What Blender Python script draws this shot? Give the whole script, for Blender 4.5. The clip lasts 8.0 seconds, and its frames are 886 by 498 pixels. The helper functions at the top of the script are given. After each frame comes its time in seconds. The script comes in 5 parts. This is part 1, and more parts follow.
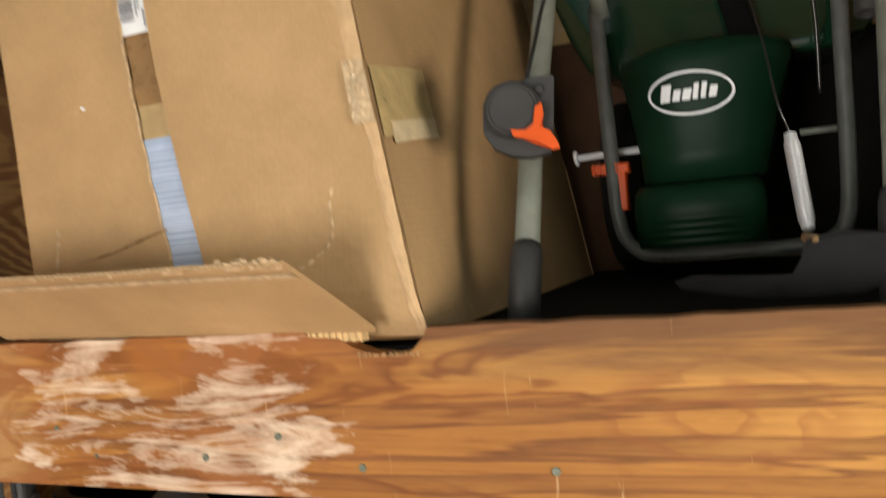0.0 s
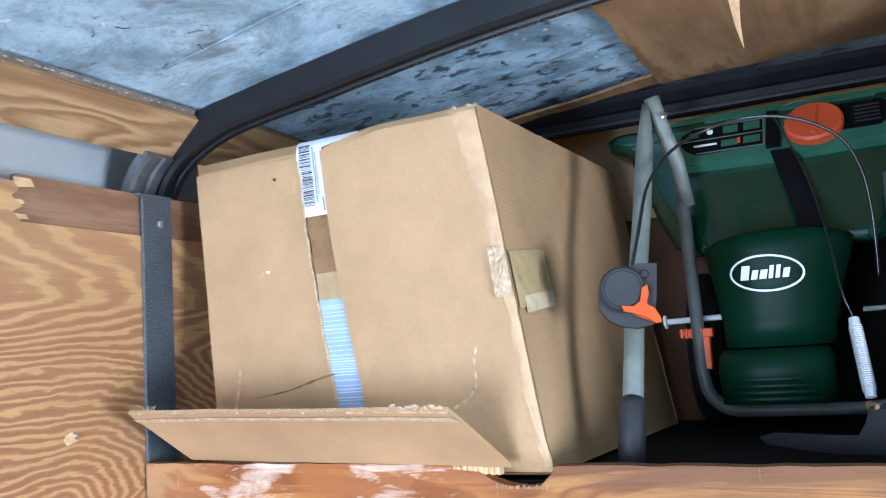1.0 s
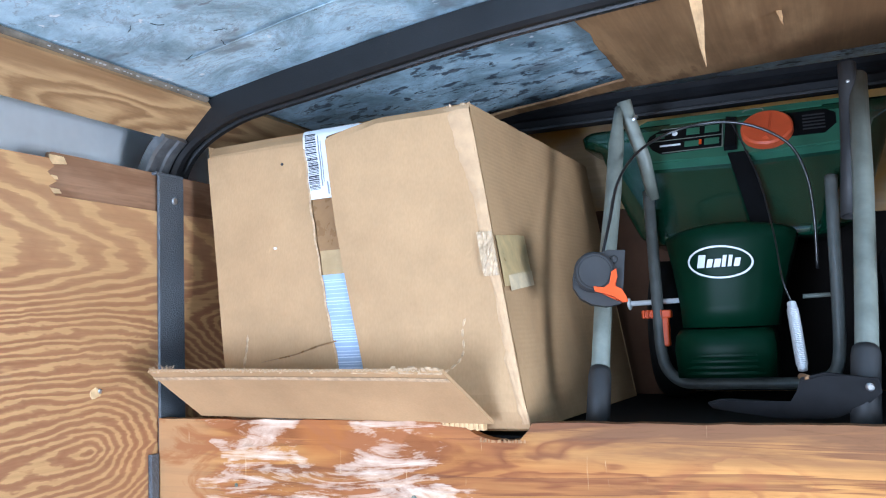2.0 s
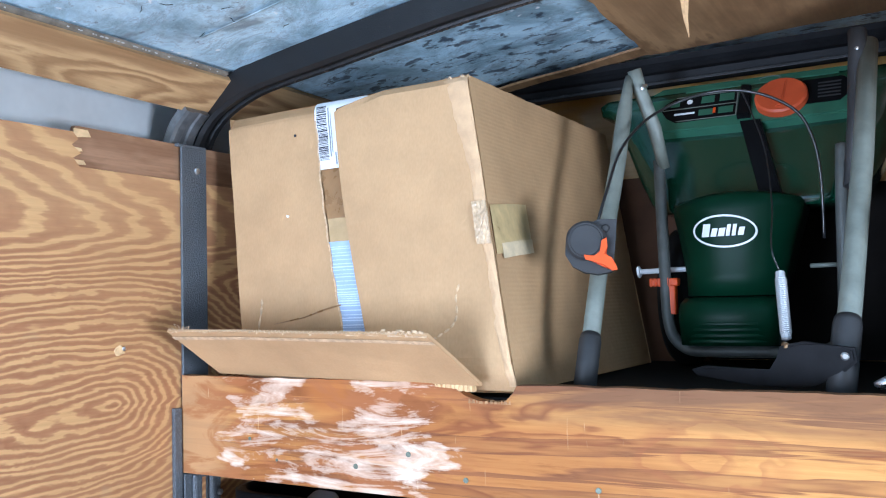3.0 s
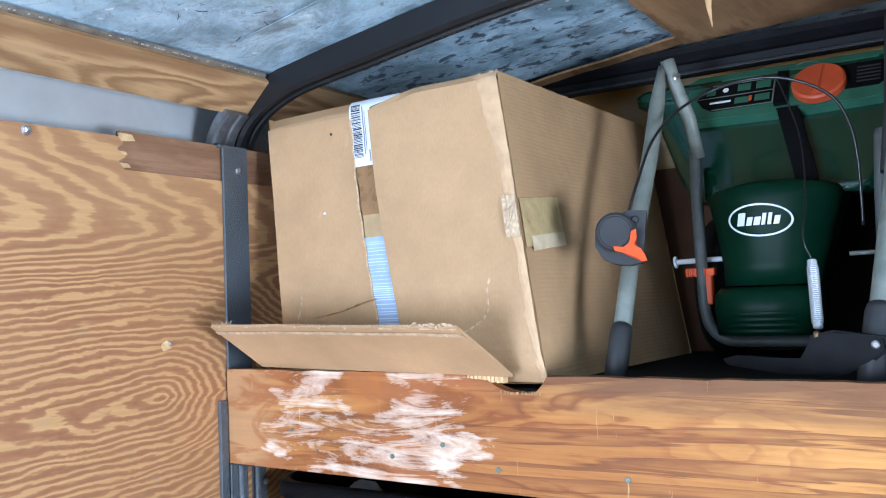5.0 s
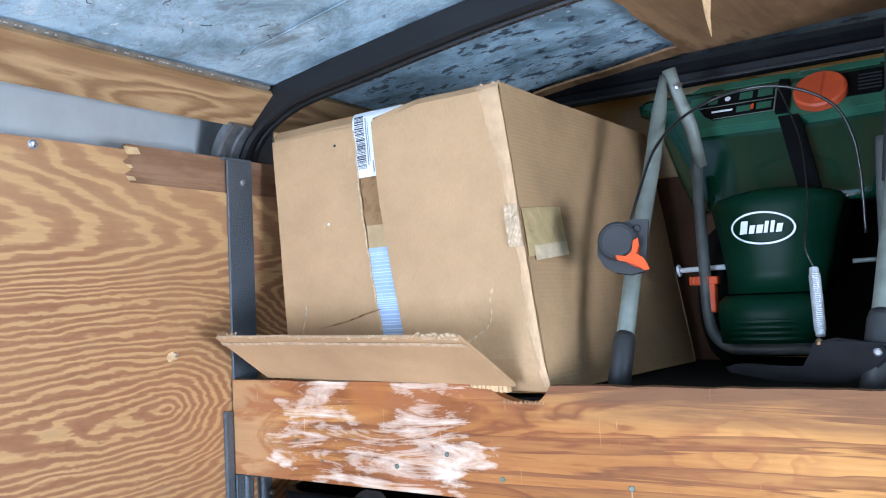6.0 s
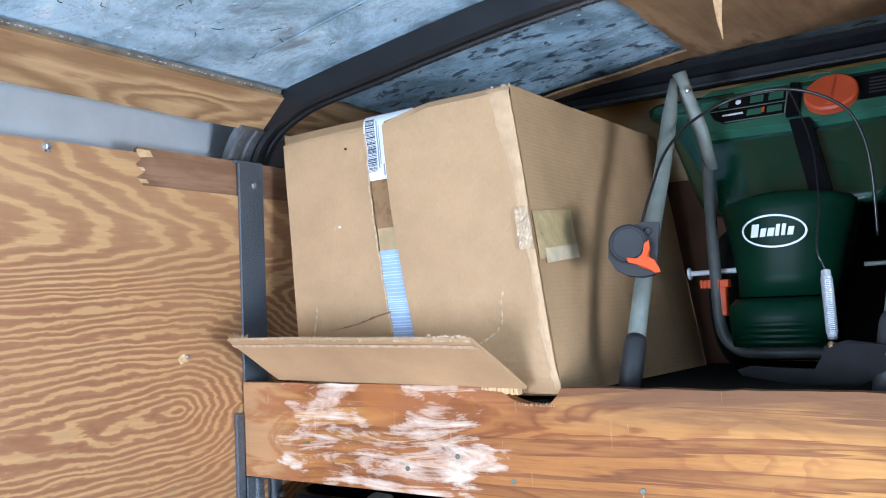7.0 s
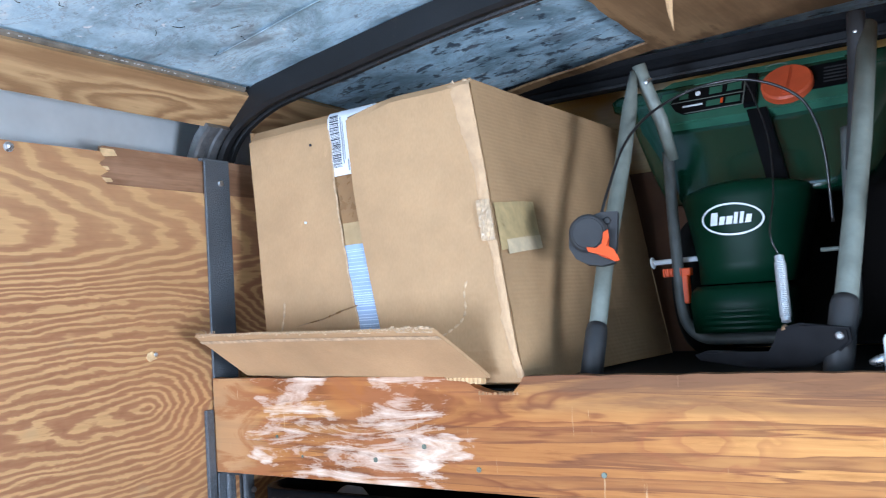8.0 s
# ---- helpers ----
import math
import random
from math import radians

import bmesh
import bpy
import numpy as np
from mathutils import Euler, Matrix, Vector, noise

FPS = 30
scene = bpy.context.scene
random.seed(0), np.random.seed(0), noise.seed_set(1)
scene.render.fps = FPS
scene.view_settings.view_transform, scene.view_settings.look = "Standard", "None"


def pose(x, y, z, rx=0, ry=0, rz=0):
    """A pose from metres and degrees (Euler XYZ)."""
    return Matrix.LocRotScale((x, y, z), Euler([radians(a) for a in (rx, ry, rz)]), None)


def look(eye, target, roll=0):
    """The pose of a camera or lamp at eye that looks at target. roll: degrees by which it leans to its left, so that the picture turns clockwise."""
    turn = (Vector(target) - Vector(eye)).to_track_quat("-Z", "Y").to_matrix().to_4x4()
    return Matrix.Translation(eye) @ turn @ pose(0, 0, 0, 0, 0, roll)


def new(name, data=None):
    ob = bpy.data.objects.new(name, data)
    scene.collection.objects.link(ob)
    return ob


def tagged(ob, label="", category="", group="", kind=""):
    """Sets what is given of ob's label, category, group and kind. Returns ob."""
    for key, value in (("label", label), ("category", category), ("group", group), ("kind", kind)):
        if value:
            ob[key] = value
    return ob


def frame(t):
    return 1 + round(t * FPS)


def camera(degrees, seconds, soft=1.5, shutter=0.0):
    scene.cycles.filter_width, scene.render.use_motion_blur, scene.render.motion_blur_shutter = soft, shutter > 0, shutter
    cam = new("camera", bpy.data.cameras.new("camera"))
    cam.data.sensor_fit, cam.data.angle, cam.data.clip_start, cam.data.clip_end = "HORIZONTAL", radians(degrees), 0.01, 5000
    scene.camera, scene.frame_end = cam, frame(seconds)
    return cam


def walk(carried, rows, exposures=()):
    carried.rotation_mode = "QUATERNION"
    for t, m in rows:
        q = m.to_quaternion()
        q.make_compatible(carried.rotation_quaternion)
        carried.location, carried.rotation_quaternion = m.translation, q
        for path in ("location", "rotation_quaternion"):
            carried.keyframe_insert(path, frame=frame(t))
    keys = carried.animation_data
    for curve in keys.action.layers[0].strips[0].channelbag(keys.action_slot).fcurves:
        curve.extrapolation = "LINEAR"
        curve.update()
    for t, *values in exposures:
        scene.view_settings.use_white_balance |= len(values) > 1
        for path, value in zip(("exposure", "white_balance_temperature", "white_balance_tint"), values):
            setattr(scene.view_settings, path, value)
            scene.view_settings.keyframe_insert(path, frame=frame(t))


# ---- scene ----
cam = camera(54.7, 8.0, 1.1, 0.35)
PATH = [
    (0, (0.812, -0.599, 1.337), (0.016, 1.234, 1.25), -5.7),
    (0.2, (0.816, -0.627, 1.357), (-0.018, 1.191, 1.363), -5.3),
    (0.5, (0.837, -0.679, 1.367), (-0.063, 1.102, 1.51), -4.7),
    (1, (0.823, -0.792, 1.367), (-0.066, 0.984, 1.597), -3.6),
    (1.5, (0.8, -0.901, 1.357), (-0.021, 0.909, 1.582), -2.2),
    (1.7, (0.813, -0.913, 1.356), (0.016, 0.91, 1.561), -1.9),
    (2.8, (0.921, -0.906, 1.354), (-0.026, 0.85, 1.49), -2.0),
    (3, (0.945, -0.903, 1.352), (-0.031, 0.839, 1.465), -1.5),
    (3.5, (0.982, -0.909, 1.355), (-0.045, 0.804, 1.458), -1.4),
    (4, (0.981, -0.907, 1.353), (-0.093, 0.777, 1.459), -1.7),
    (4.5, (0.98, -0.902, 1.351), (-0.105, 0.775, 1.446), -2.1),
    (6, (0.989, -0.904, 1.352), (-0.112, 0.76, 1.475), -2.6),
    (6.5, (0.99, -0.907, 1.352), (-0.124, 0.749, 1.481), -2.6),
    (7, (0.987, -0.908, 1.348), (-0.129, 0.746, 1.485), -2.5),
    (7.5, (0.99, -0.909, 1.35), (-0.125, 0.746, 1.48), -2.9),
    (8, (1.013, -0.906, 1.339), (-0.067, 0.772, 1.469), -3.6),
]
EXPOSURES = [(0.0, -0.26, 9200, 14), (0.2, -0.15, 8300, 13), (0.5, 0.14, 6300, 10), (0.9, 0.46, 5600, 10), (1.3, 0.45, 5560, 10), (3.0, 0.46, 5600, 10), (4.5, 0.38, 5600, 10), (6.0, 0.33, 5600, 10), (8.0, 0.32, 5600, 10)]
walk(cam, [(t, look(eye, target, roll)) for t, eye, target, roll in PATH], EXPOSURES)

# ---- world and light ----
world = bpy.data.worlds.new("sky")
scene.world = world
world.use_nodes = True
wn = world.node_tree.nodes
sky = wn.new("ShaderNodeTexSky")
sky.sky_type = "NISHITA"
sky.sun_disc = False
sky.sun_elevation, sky.sun_rotation = radians(48), radians(150)
world.node_tree.links.new(sky.outputs[0], wn["Background"].inputs[0])
wn["Background"].inputs[1].default_value = 0.12
sun_data = bpy.data.lights.new("sun", "SUN")
sun_data.energy, sun_data.angle, sun_data.color = 3.0, radians(2), (1.0, 0.96, 0.9)
sun = new("sun", sun_data)
sun.matrix_world = look((6.0, 2.0, 11.0), (0.0, 0.0, 0.0))


def opening_light(name, eye, target, w, h, power, colour):
    data = bpy.data.lights.new(name, "AREA")
    data.shape, data.size, data.size_y, data.energy, data.color = "RECTANGLE", w, h, power, colour
    ob = new(name, data)
    ob.matrix_world = look(eye, target)
    return ob


opening_light("rear_daylight", (0.27, -1.88, 0.98), (0.42, 0.0, 1.62), 0.62, 0.76, 37, (0.80, 0.94, 1.14))
opening_light("side_daylight", (1.905, -0.62, 1.06), (0.40, 0.10, 1.45), 0.42, 0.34, 21, (0.88, 0.95, 1.05))


# ---- materials ----
def material(name, rough=0.6, metal=0.0):
    m = bpy.data.materials.new(name)
    m.use_nodes = True
    b = m.node_tree.nodes["Principled BSDF"]
    b.inputs["Roughness"].default_value, b.inputs["Metallic"].default_value = rough, metal
    return m, m.node_tree.nodes, m.node_tree.links, b


def coords(n, l, scale=(1, 1, 1), offset=(0, 0, 0)):
    c, mp = n.new("ShaderNodeTexCoord"), n.new("ShaderNodeMapping")
    mp.inputs["Scale"].default_value, mp.inputs["Location"].default_value = scale, offset
    l.new(c.outputs["Object"], mp.inputs[0])
    return mp.outputs[0]


def noise_tex(n, l, vec, scale, detail=3.0, rough=0.5, distort=0.0):
    t = n.new("ShaderNodeTexNoise")
    t.inputs["Scale"].default_value, t.inputs["Detail"].default_value = scale, detail
    t.inputs["Roughness"].default_value, t.inputs["Distortion"].default_value = rough, distort
    l.new(vec, t.inputs["Vector"])
    return t.outputs[0]


def ramp(n, l, fac, stops):
    r = n.new("ShaderNodeValToRGB")
    els = r.color_ramp.elements
    while len(els) < len(stops):
        els.new(0.5)
    for e, (p, c) in zip(els, stops):
        e.position, e.color = p, (*c, 1) if len(c) == 3 else c
    l.new(fac, r.inputs[0])
    return r.outputs[0]


def maths(n, l, op, a, b=None, clamp=False):
    m = n.new("ShaderNodeMath")
    m.operation, m.use_clamp = op, clamp
    for i, v in enumerate((a, b)):
        if v is None:
            continue
        if isinstance(v, (int, float)):
            m.inputs[i].default_value = v
        else:
            l.new(v, m.inputs[i])
    return m.outputs[0]


def mix(n, l, fac, a, b, kind="MIX"):
    m = n.new("ShaderNodeMix")
    m.data_type, m.blend_type = "RGBA", kind
    for i, v in ((0, fac), (6, a), (7, b)):
        if isinstance(v, (int, float)):
            m.inputs[i].default_value = v
        elif isinstance(v, tuple):
            m.inputs[i].default_value = (*v, 1)
        else:
            l.new(v, m.inputs[i])
    return m.outputs[2]


def bump(n, l, b, height, strength, distance=0.002):
    k = n.new("ShaderNodeBump")
    k.inputs["Strength"].default_value, k.inputs["Distance"].default_value = strength, distance
    l.new(height, k.inputs["Height"])
    l.new(k.outputs[0], b.inputs["Normal"])


def plywood(name, along, light, dark, rings=16.0, shift=(0, 0, 0), contrast=1.0, rough=0.55, patches=None, figure=None, slow_scale=(2.6, 0.8), calm=1.0, gloss=0.3):
    """Rotary-cut softwood face: the rings show as contours of a slow field stretched along the grain."""
    m, n, l, b = material(name, rough)
    slow, fine = [slow_scale[0]] * 3, [190, 190, 190]
    slow["xyz".index(along)], fine["xyz".index(along)] = slow_scale[1], 6
    vec = coords(n, l, slow, shift)
    field = noise_tex(n, l, vec, 1.0, 1.5, 0.35, 0.25)
    wobble = noise_tex(n, l, coords(n, l, [q * 6 for q in slow], shift), 1.0, 4.0, 0.6)
    ragged = noise_tex(n, l, coords(n, l, [q * 0.35 for q in fine], shift), 1.0, 3.0, 0.6)
    sep = n.new("ShaderNodeSeparateXYZ")
    l.new(coords(n, l), sep.inputs[0])
    if figure:
        v = maths(n, l, "ADD", figure(n, l, sep), maths(n, l, "MULTIPLY", field, 3.2))
        v = maths(n, l, "ADD", v, maths(n, l, "MULTIPLY", wobble, 2.6))
        v = maths(n, l, "ADD", v, maths(n, l, "MULTIPLY", ragged, 1.0))
        stops = [(0.0, 0.0), (0.26, 0.05), (0.36, 0.75), (0.60, 1.0), (0.84, 0.85), (0.95, 0.35), (1.0, 0.0)]
    else:
        v = maths(n, l, "ADD", maths(n, l, "MULTIPLY", field, rings), maths(n, l, "MULTIPLY", sep.outputs["Z"], rings * 0.95))
        v = maths(n, l, "ADD", v, maths(n, l, "MULTIPLY", wobble, 2.2 * calm))
        v = maths(n, l, "ADD", v, maths(n, l, "MULTIPLY", ragged, 0.6 * calm))
        v = maths(n, l, "ADD", v, maths(n, l, "MULTIPLY", maths(n, l, "SINE", maths(n, l, "MULTIPLY", v, 1.7)), 0.42))
        stops = [(0.0, 1.0), (0.12, 0.5), (0.22, 0.0), (0.40, 0.0), (0.62, 0.5), (0.84, 1.0), (1.0, 1.0)]
    saw = maths(n, l, "FRACT", v)
    if figure:
        uneven = noise_tex(n, l, coords(n, l, [q * 9 for q in slow], shift), 1.0, 3.0, 0.6)
        saw = maths(n, l, "ADD", saw, maths(n, l, "MULTIPLY", maths(n, l, "SUBTRACT", uneven, 0.5), 0.55), True)
    grain = noise_tex(n, l, coords(n, l, fine), 1.0, 3.0, 0.6)
    mid = tuple((a * 0.5 + c * 0.5) for a, c in zip(light, dark))
    band = ramp(n, l, saw, [(p, tuple(lo * (1 - q) + hi * q for lo, hi in zip(light, dark))) for p, q in stops])
    big = noise_tex(n, l, coords(n, l, (1, 1, 1), (3, 7, 1)), 3.0, 3.0)
    band = mix(n, l, ramp(n, l, big, [(0.35, (0.0, 0.0, 0.0)), (0.7, (0.4, 0.4, 0.4))]), band, mid)
    band = mix(n, l, 0.4 * contrast, band, ramp(n, l, grain, [(0.25, (0.55, 0.5, 0.45)), (0.7, (1.0, 1.0, 1.0))]), "MULTIPLY")
    if patches:
        band = patches(n, l, band)
    l.new(band, b.inputs["Base Color"])
    b.inputs["Specular IOR Level"].default_value = gloss
    bump(n, l, b, grain, 0.25, 0.001)
    return m


def step_between(n, l, value, a, b, lo=0.0, hi=1.0):
    k = n.new("ShaderNodeMapRange")
    k.interpolation_type = "SMOOTHSTEP"
    for i, q in ((1, a), (2, b), (3, lo), (4, hi)):
        k.inputs[i].default_value = q
    l.new(value, k.inputs[0])
    return k.outputs[0]


def wall_figure(n, l, sep):
    """A long flame above, close straight rings under it, and a small closed oval low down."""
    y, z = sep.outputs["Y"], sep.outputs["Z"]
    along = maths(n, l, "ADD", y, 0.115)
    wide = maths(n, l, "ADD", maths(n, l, "MULTIPLY", maths(n, l, "MAXIMUM", along, 0.0), 0.60), maths(n, l, "MULTIPLY", maths(n, l, "MINIMUM", along, 0.0), 0.13))
    rise = maths(n, l, "SUBTRACT", maths(n, l, "SUBTRACT", z, 1.220), maths(n, l, "MULTIPLY", along, 0.05))
    away = maths(n, l, "SQRT", maths(n, l, "ADD", maths(n, l, "MULTIPLY", wide, wide), maths(n, l, "MULTIPLY", rise, rise)))
    ripple = noise_tex(n, l, coords(n, l, (1, 9, 30), (3, 1, 2)), 1.0, 4.0, 0.6, 0.5)
    away = maths(n, l, "ADD", away, maths(n, l, "MULTIPLY", maths(n, l, "SUBTRACT", ripple, 0.5), 0.023))
    low = maths(n, l, "SUBTRACT", 21.5, maths(n, l, "MULTIPLY", away, 98.0))
    s = maths(n, l, "SUBTRACT", z, 1.452)
    r = maths(n, l, "SQRT", maths(n, l, "ADD", maths(n, l, "MULTIPLY", s, s), 0.00015))
    up = maths(n, l, "ADD", maths(n, l, "MULTIPLY", y, 13.0), maths(n, l, "MULTIPLY", r, step_between(n, l, s, -0.03, 0.03, 76.0, 30.0)))
    w = step_between(n, l, z, 1.37, 1.43)
    return maths(n, l, "ADD", maths(n, l, "MULTIPLY", up, w), maths(n, l, "MULTIPLY", low, maths(n, l, "SUBTRACT", 1.0, w)))


def pale_veneer(n, l, base):
    """The upper part of the sheet is paler, yellower veneer with a grey smudge."""
    sep = n.new("ShaderNodeSeparateXYZ")
    l.new(coords(n, l), sep.inputs[0])
    cloud = noise_tex(n, l, coords(n, l, (1, 4, 9), (5, 2, 1)), 1.0, 4.0, 0.6)
    high = maths(n, l, "MULTIPLY", step_between(n, l, sep.outputs["Z"], 1.39, 1.50), maths(n, l, "ADD", maths(n, l, "MULTIPLY", cloud, 0.5), 0.0))
    base = mix(n, l, high, base, (0.63, 0.385, 0.180))
    smudge = ramp(n, l, noise_tex(n, l, coords(n, l, (1, 9, 14), (1, 1, 7)), 1.0, 3.0, 0.5), [(0.64, (0, 0, 0)), (0.75, (0.4, 0.4, 0.4))])
    return mix(n, l, smudge, base, (0.36, 0.29, 0.18))


def worn_board(n, l, base):
    """Old white paint rubbed to streaks over part of the board, red-brown grain and darker bands elsewhere."""
    sep = n.new("ShaderNodeSeparateXYZ")
    l.new(coords(n, l), sep.inputs[0])
    x, z = sep.outputs["X"], sep.outputs["Z"]
    stain = noise_tex(n, l, coords(n, l, (1.7, 7, 17), (1, 4, 9)), 1.0, 4.0, 0.5, 0.9)
    base = mix(n, l, ramp(n, l, stain, [(0.50, (0, 0, 0)), (0.525, (0.9, 0.9, 0.9)), (0.575, (0.3, 0.18, 0.18)), (0.64, (0.08, 0.08, 0.08)), (0.67, (0.75, 0.75, 0.75))]), base, (0.20, 0.064, 0.022))
    thin = noise_tex(n, l, coords(n, l, (1.6, 7, 40), (8, 4, 2)), 1.0, 4.0, 0.5, 1.0)
    base = mix(n, l, ramp(n, l, thin, [(0.53, (0, 0, 0)), (0.55, (0.85, 0.85, 0.85)), (0.61, (0.3, 0.3, 0.3))]), base, (0.165, 0.062, 0.027))
    # a swirl of grain round a grown-over knot
    dx, dz = maths(n, l, "SUBTRACT", x, 0.735), maths(n, l, "MULTIPLY", maths(n, l, "SUBTRACT", z, 1.178), 1.9)
    away = maths(n, l, "SQRT", maths(n, l, "ADD", maths(n, l, "MULTIPLY", dx, dx), maths(n, l, "MULTIPLY", dz, dz)))
    curl = noise_tex(n, l, coords(n, l, (9, 14, 17), (6, 2, 3)), 1.0, 2.5, 0.5, 0.6)
    rings = maths(n, l, "FRACT", maths(n, l, "ADD", maths(n, l, "MULTIPLY", away, 27.0), maths(n, l, "MULTIPLY", curl, 3.4)))
    knot = maths(n, l, "MULTIPLY", ramp(n, l, rings, [(0.46, (0, 0, 0)), (0.54, (0.9, 0.9, 0.9)), (0.74, (0.6, 0.6, 0.6)), (0.92, (0, 0, 0))]), step_between(n, l, away, 0.05, 0.13, 0.5, 0.0))
    base = mix(n, l, knot, base, (0.27, 0.09, 0.035))
    # darker grey-brown towards the upper edge of the far part
    upper_mottle = noise_tex(n, l, coords(n, l, (3, 3, 30), (9, 2, 7)), 1.0, 5.0, 0.6, 0.5)
    edge = maths(n, l, "MULTIPLY", step_between(n, l, x, 0.40, 0.62), step_between(n, l, maths(n, l, "ADD", z, maths(n, l, "MULTIPLY", upper_mottle, 0.05)), 1.215, 1.262))
    base = mix(n, l, maths(n, l, "MULTIPLY", edge, ramp(n, l, upper_mottle, [(0.38, (0.25, 0.25, 0.25)), (0.58, (0.9, 0.9, 0.9))])), base, (0.145, 0.068, 0.035))
    grime = noise_tex(n, l, coords(n, l, (11, 30, 90), (4, 4, 1)), 1.0, 6.0, 0.7, 0.4)
    base = mix(n, l, 0.6, base, ramp(n, l, grime, [(0.28, (0.5, 0.42, 0.36)), (0.46, (0.92, 0.9, 0.88)), (0.62, (1, 1, 1))]), "MULTIPLY")
    plain = ramp(n, l, x, [(0.05, (0.8, 0.8, 0.8)), (0.12, (0, 0, 0))])
    base = mix(n, l, plain, base, (0.45, 0.245, 0.11))
    # rubbed paint: broad patches, torn into streaks along the grain, bare round one rusty spot
    drift = noise_tex(n, l, coords(n, l, (6, 6, 14), (3, 3, 8)), 1.0, 4.0, 0.6)
    along_x = maths(n, l, "ADD", x, maths(n, l, "MULTIPLY", maths(n, l, "SUBTRACT", drift, 0.5), 0.30))
    where = ramp(n, l, along_x, [(0.05, (0, 0, 0)), (0.12, (0.96, 0.96, 0.96)), (0.22, (0.98, 0.98, 0.98)), (0.26, (0.90, 0.90, 0.90)), (0.31, (1, 1, 1)), (0.42, (1, 1, 1)), (0.51, (0.3, 0.3, 0.3))])
    sx, sz = maths(n, l, "SUBTRACT", x, 0.262), maths(n, l, "SUBTRACT", z, 1.232)
    spot = maths(n, l, "SQRT", maths(n, l, "ADD", maths(n, l, "MULTIPLY", sx, sx), maths(n, l, "MULTIPLY", sz, sz)))
    spot = step_between(n, l, maths(n, l, "ADD", spot, maths(n, l, "MULTIPLY", maths(n, l, "SUBTRACT", drift, 0.5), 0.05)), 0.022, 0.05, 1.0, 0.0)
    low = maths(n, l, "MULTIPLY", maths(n, l, "SUBTRACT", 1.19, z), 0.35)
    streak = noise_tex(n, l, coords(n, l, (7, 20, 42)), 1.0, 8.0, 0.70, 1.2)
    spots = noise_tex(n, l, coords(n, l, (10, 20, 15), (5, 1, 2)), 1.0, 4.0, 0.6, 0.5)
    q = maths(n, l, "ADD", maths(n, l, "MULTIPLY", streak, 0.72), maths(n, l, "MULTIPLY", spots, 0.45))
    q = maths(n, l, "MULTIPLY", maths(n, l, "ADD", q, low), where)
    q = maths(n, l, "SUBTRACT", q, maths(n, l, "MULTIPLY", spot, 0.22))
    white = ramp(n, l, q, [(0.54, (0, 0, 0)), (0.57, (0.30, 0.30, 0.30)), (0.62, (0.52, 0.52, 0.52)), (0.70, (0.90, 0.90, 0.90))])
    base = mix(n, l, maths(n, l, "MULTIPLY", spot, 0.7), base, (0.36, 0.13, 0.035))
    mottle = noise_tex(n, l, coords(n, l, (11, 20, 24), (7, 5, 1)), 1.0, 5.0, 0.6, 1.0)
    base = mix(n, l, maths(n, l, "MULTIPLY", step_between(n, l, x, 0.52, 0.40), ramp(n, l, mottle, [(0.47, (0, 0, 0)), (0.56, (0.8, 0.8, 0.8))])), base, (0.31, 0.115, 0.042))
    scratch = noise_tex(n, l, coords(n, l, (150, 20, 12), (2, 8, 4)), 1.0, 3.0, 0.6, 0.3)
    base = mix(n, l, ramp(n, l, scratch, [(0.68, (0, 0, 0)), (0.74, (0.45, 0.45, 0.45))]), base, (0.66, 0.46, 0.25))
    return mix(n, l, white, base, (0.74, 0.59, 0.46))


def simple(name, colour, rough, metal=0.0, vary=0.12, scale=30.0, relief=0.05, relief_scale=300.0, gloss=0.5):
    m, n, l, b = material(name, rough, metal)
    b.inputs["Specular IOR Level"].default_value = gloss
    t = noise_tex(n, l, coords(n, l), scale, 4.0, 0.6)
    lo, hi = tuple(c * (1 - vary) for c in colour), tuple(min(1, c * (1 + vary)) for c in colour)
    l.new(ramp(n, l, t, [(0.3, lo), (0.7, hi)]), b.inputs["Base Color"])
    l.new(maths(n, l, "ADD", rough - 0.06, maths(n, l, "MULTIPLY", t, 0.12)), b.inputs["Roughness"])
    if relief:
        bump(n, l, b, noise_tex(n, l, coords(n, l), relief_scale, 2.0), relief, 0.001)
    return m


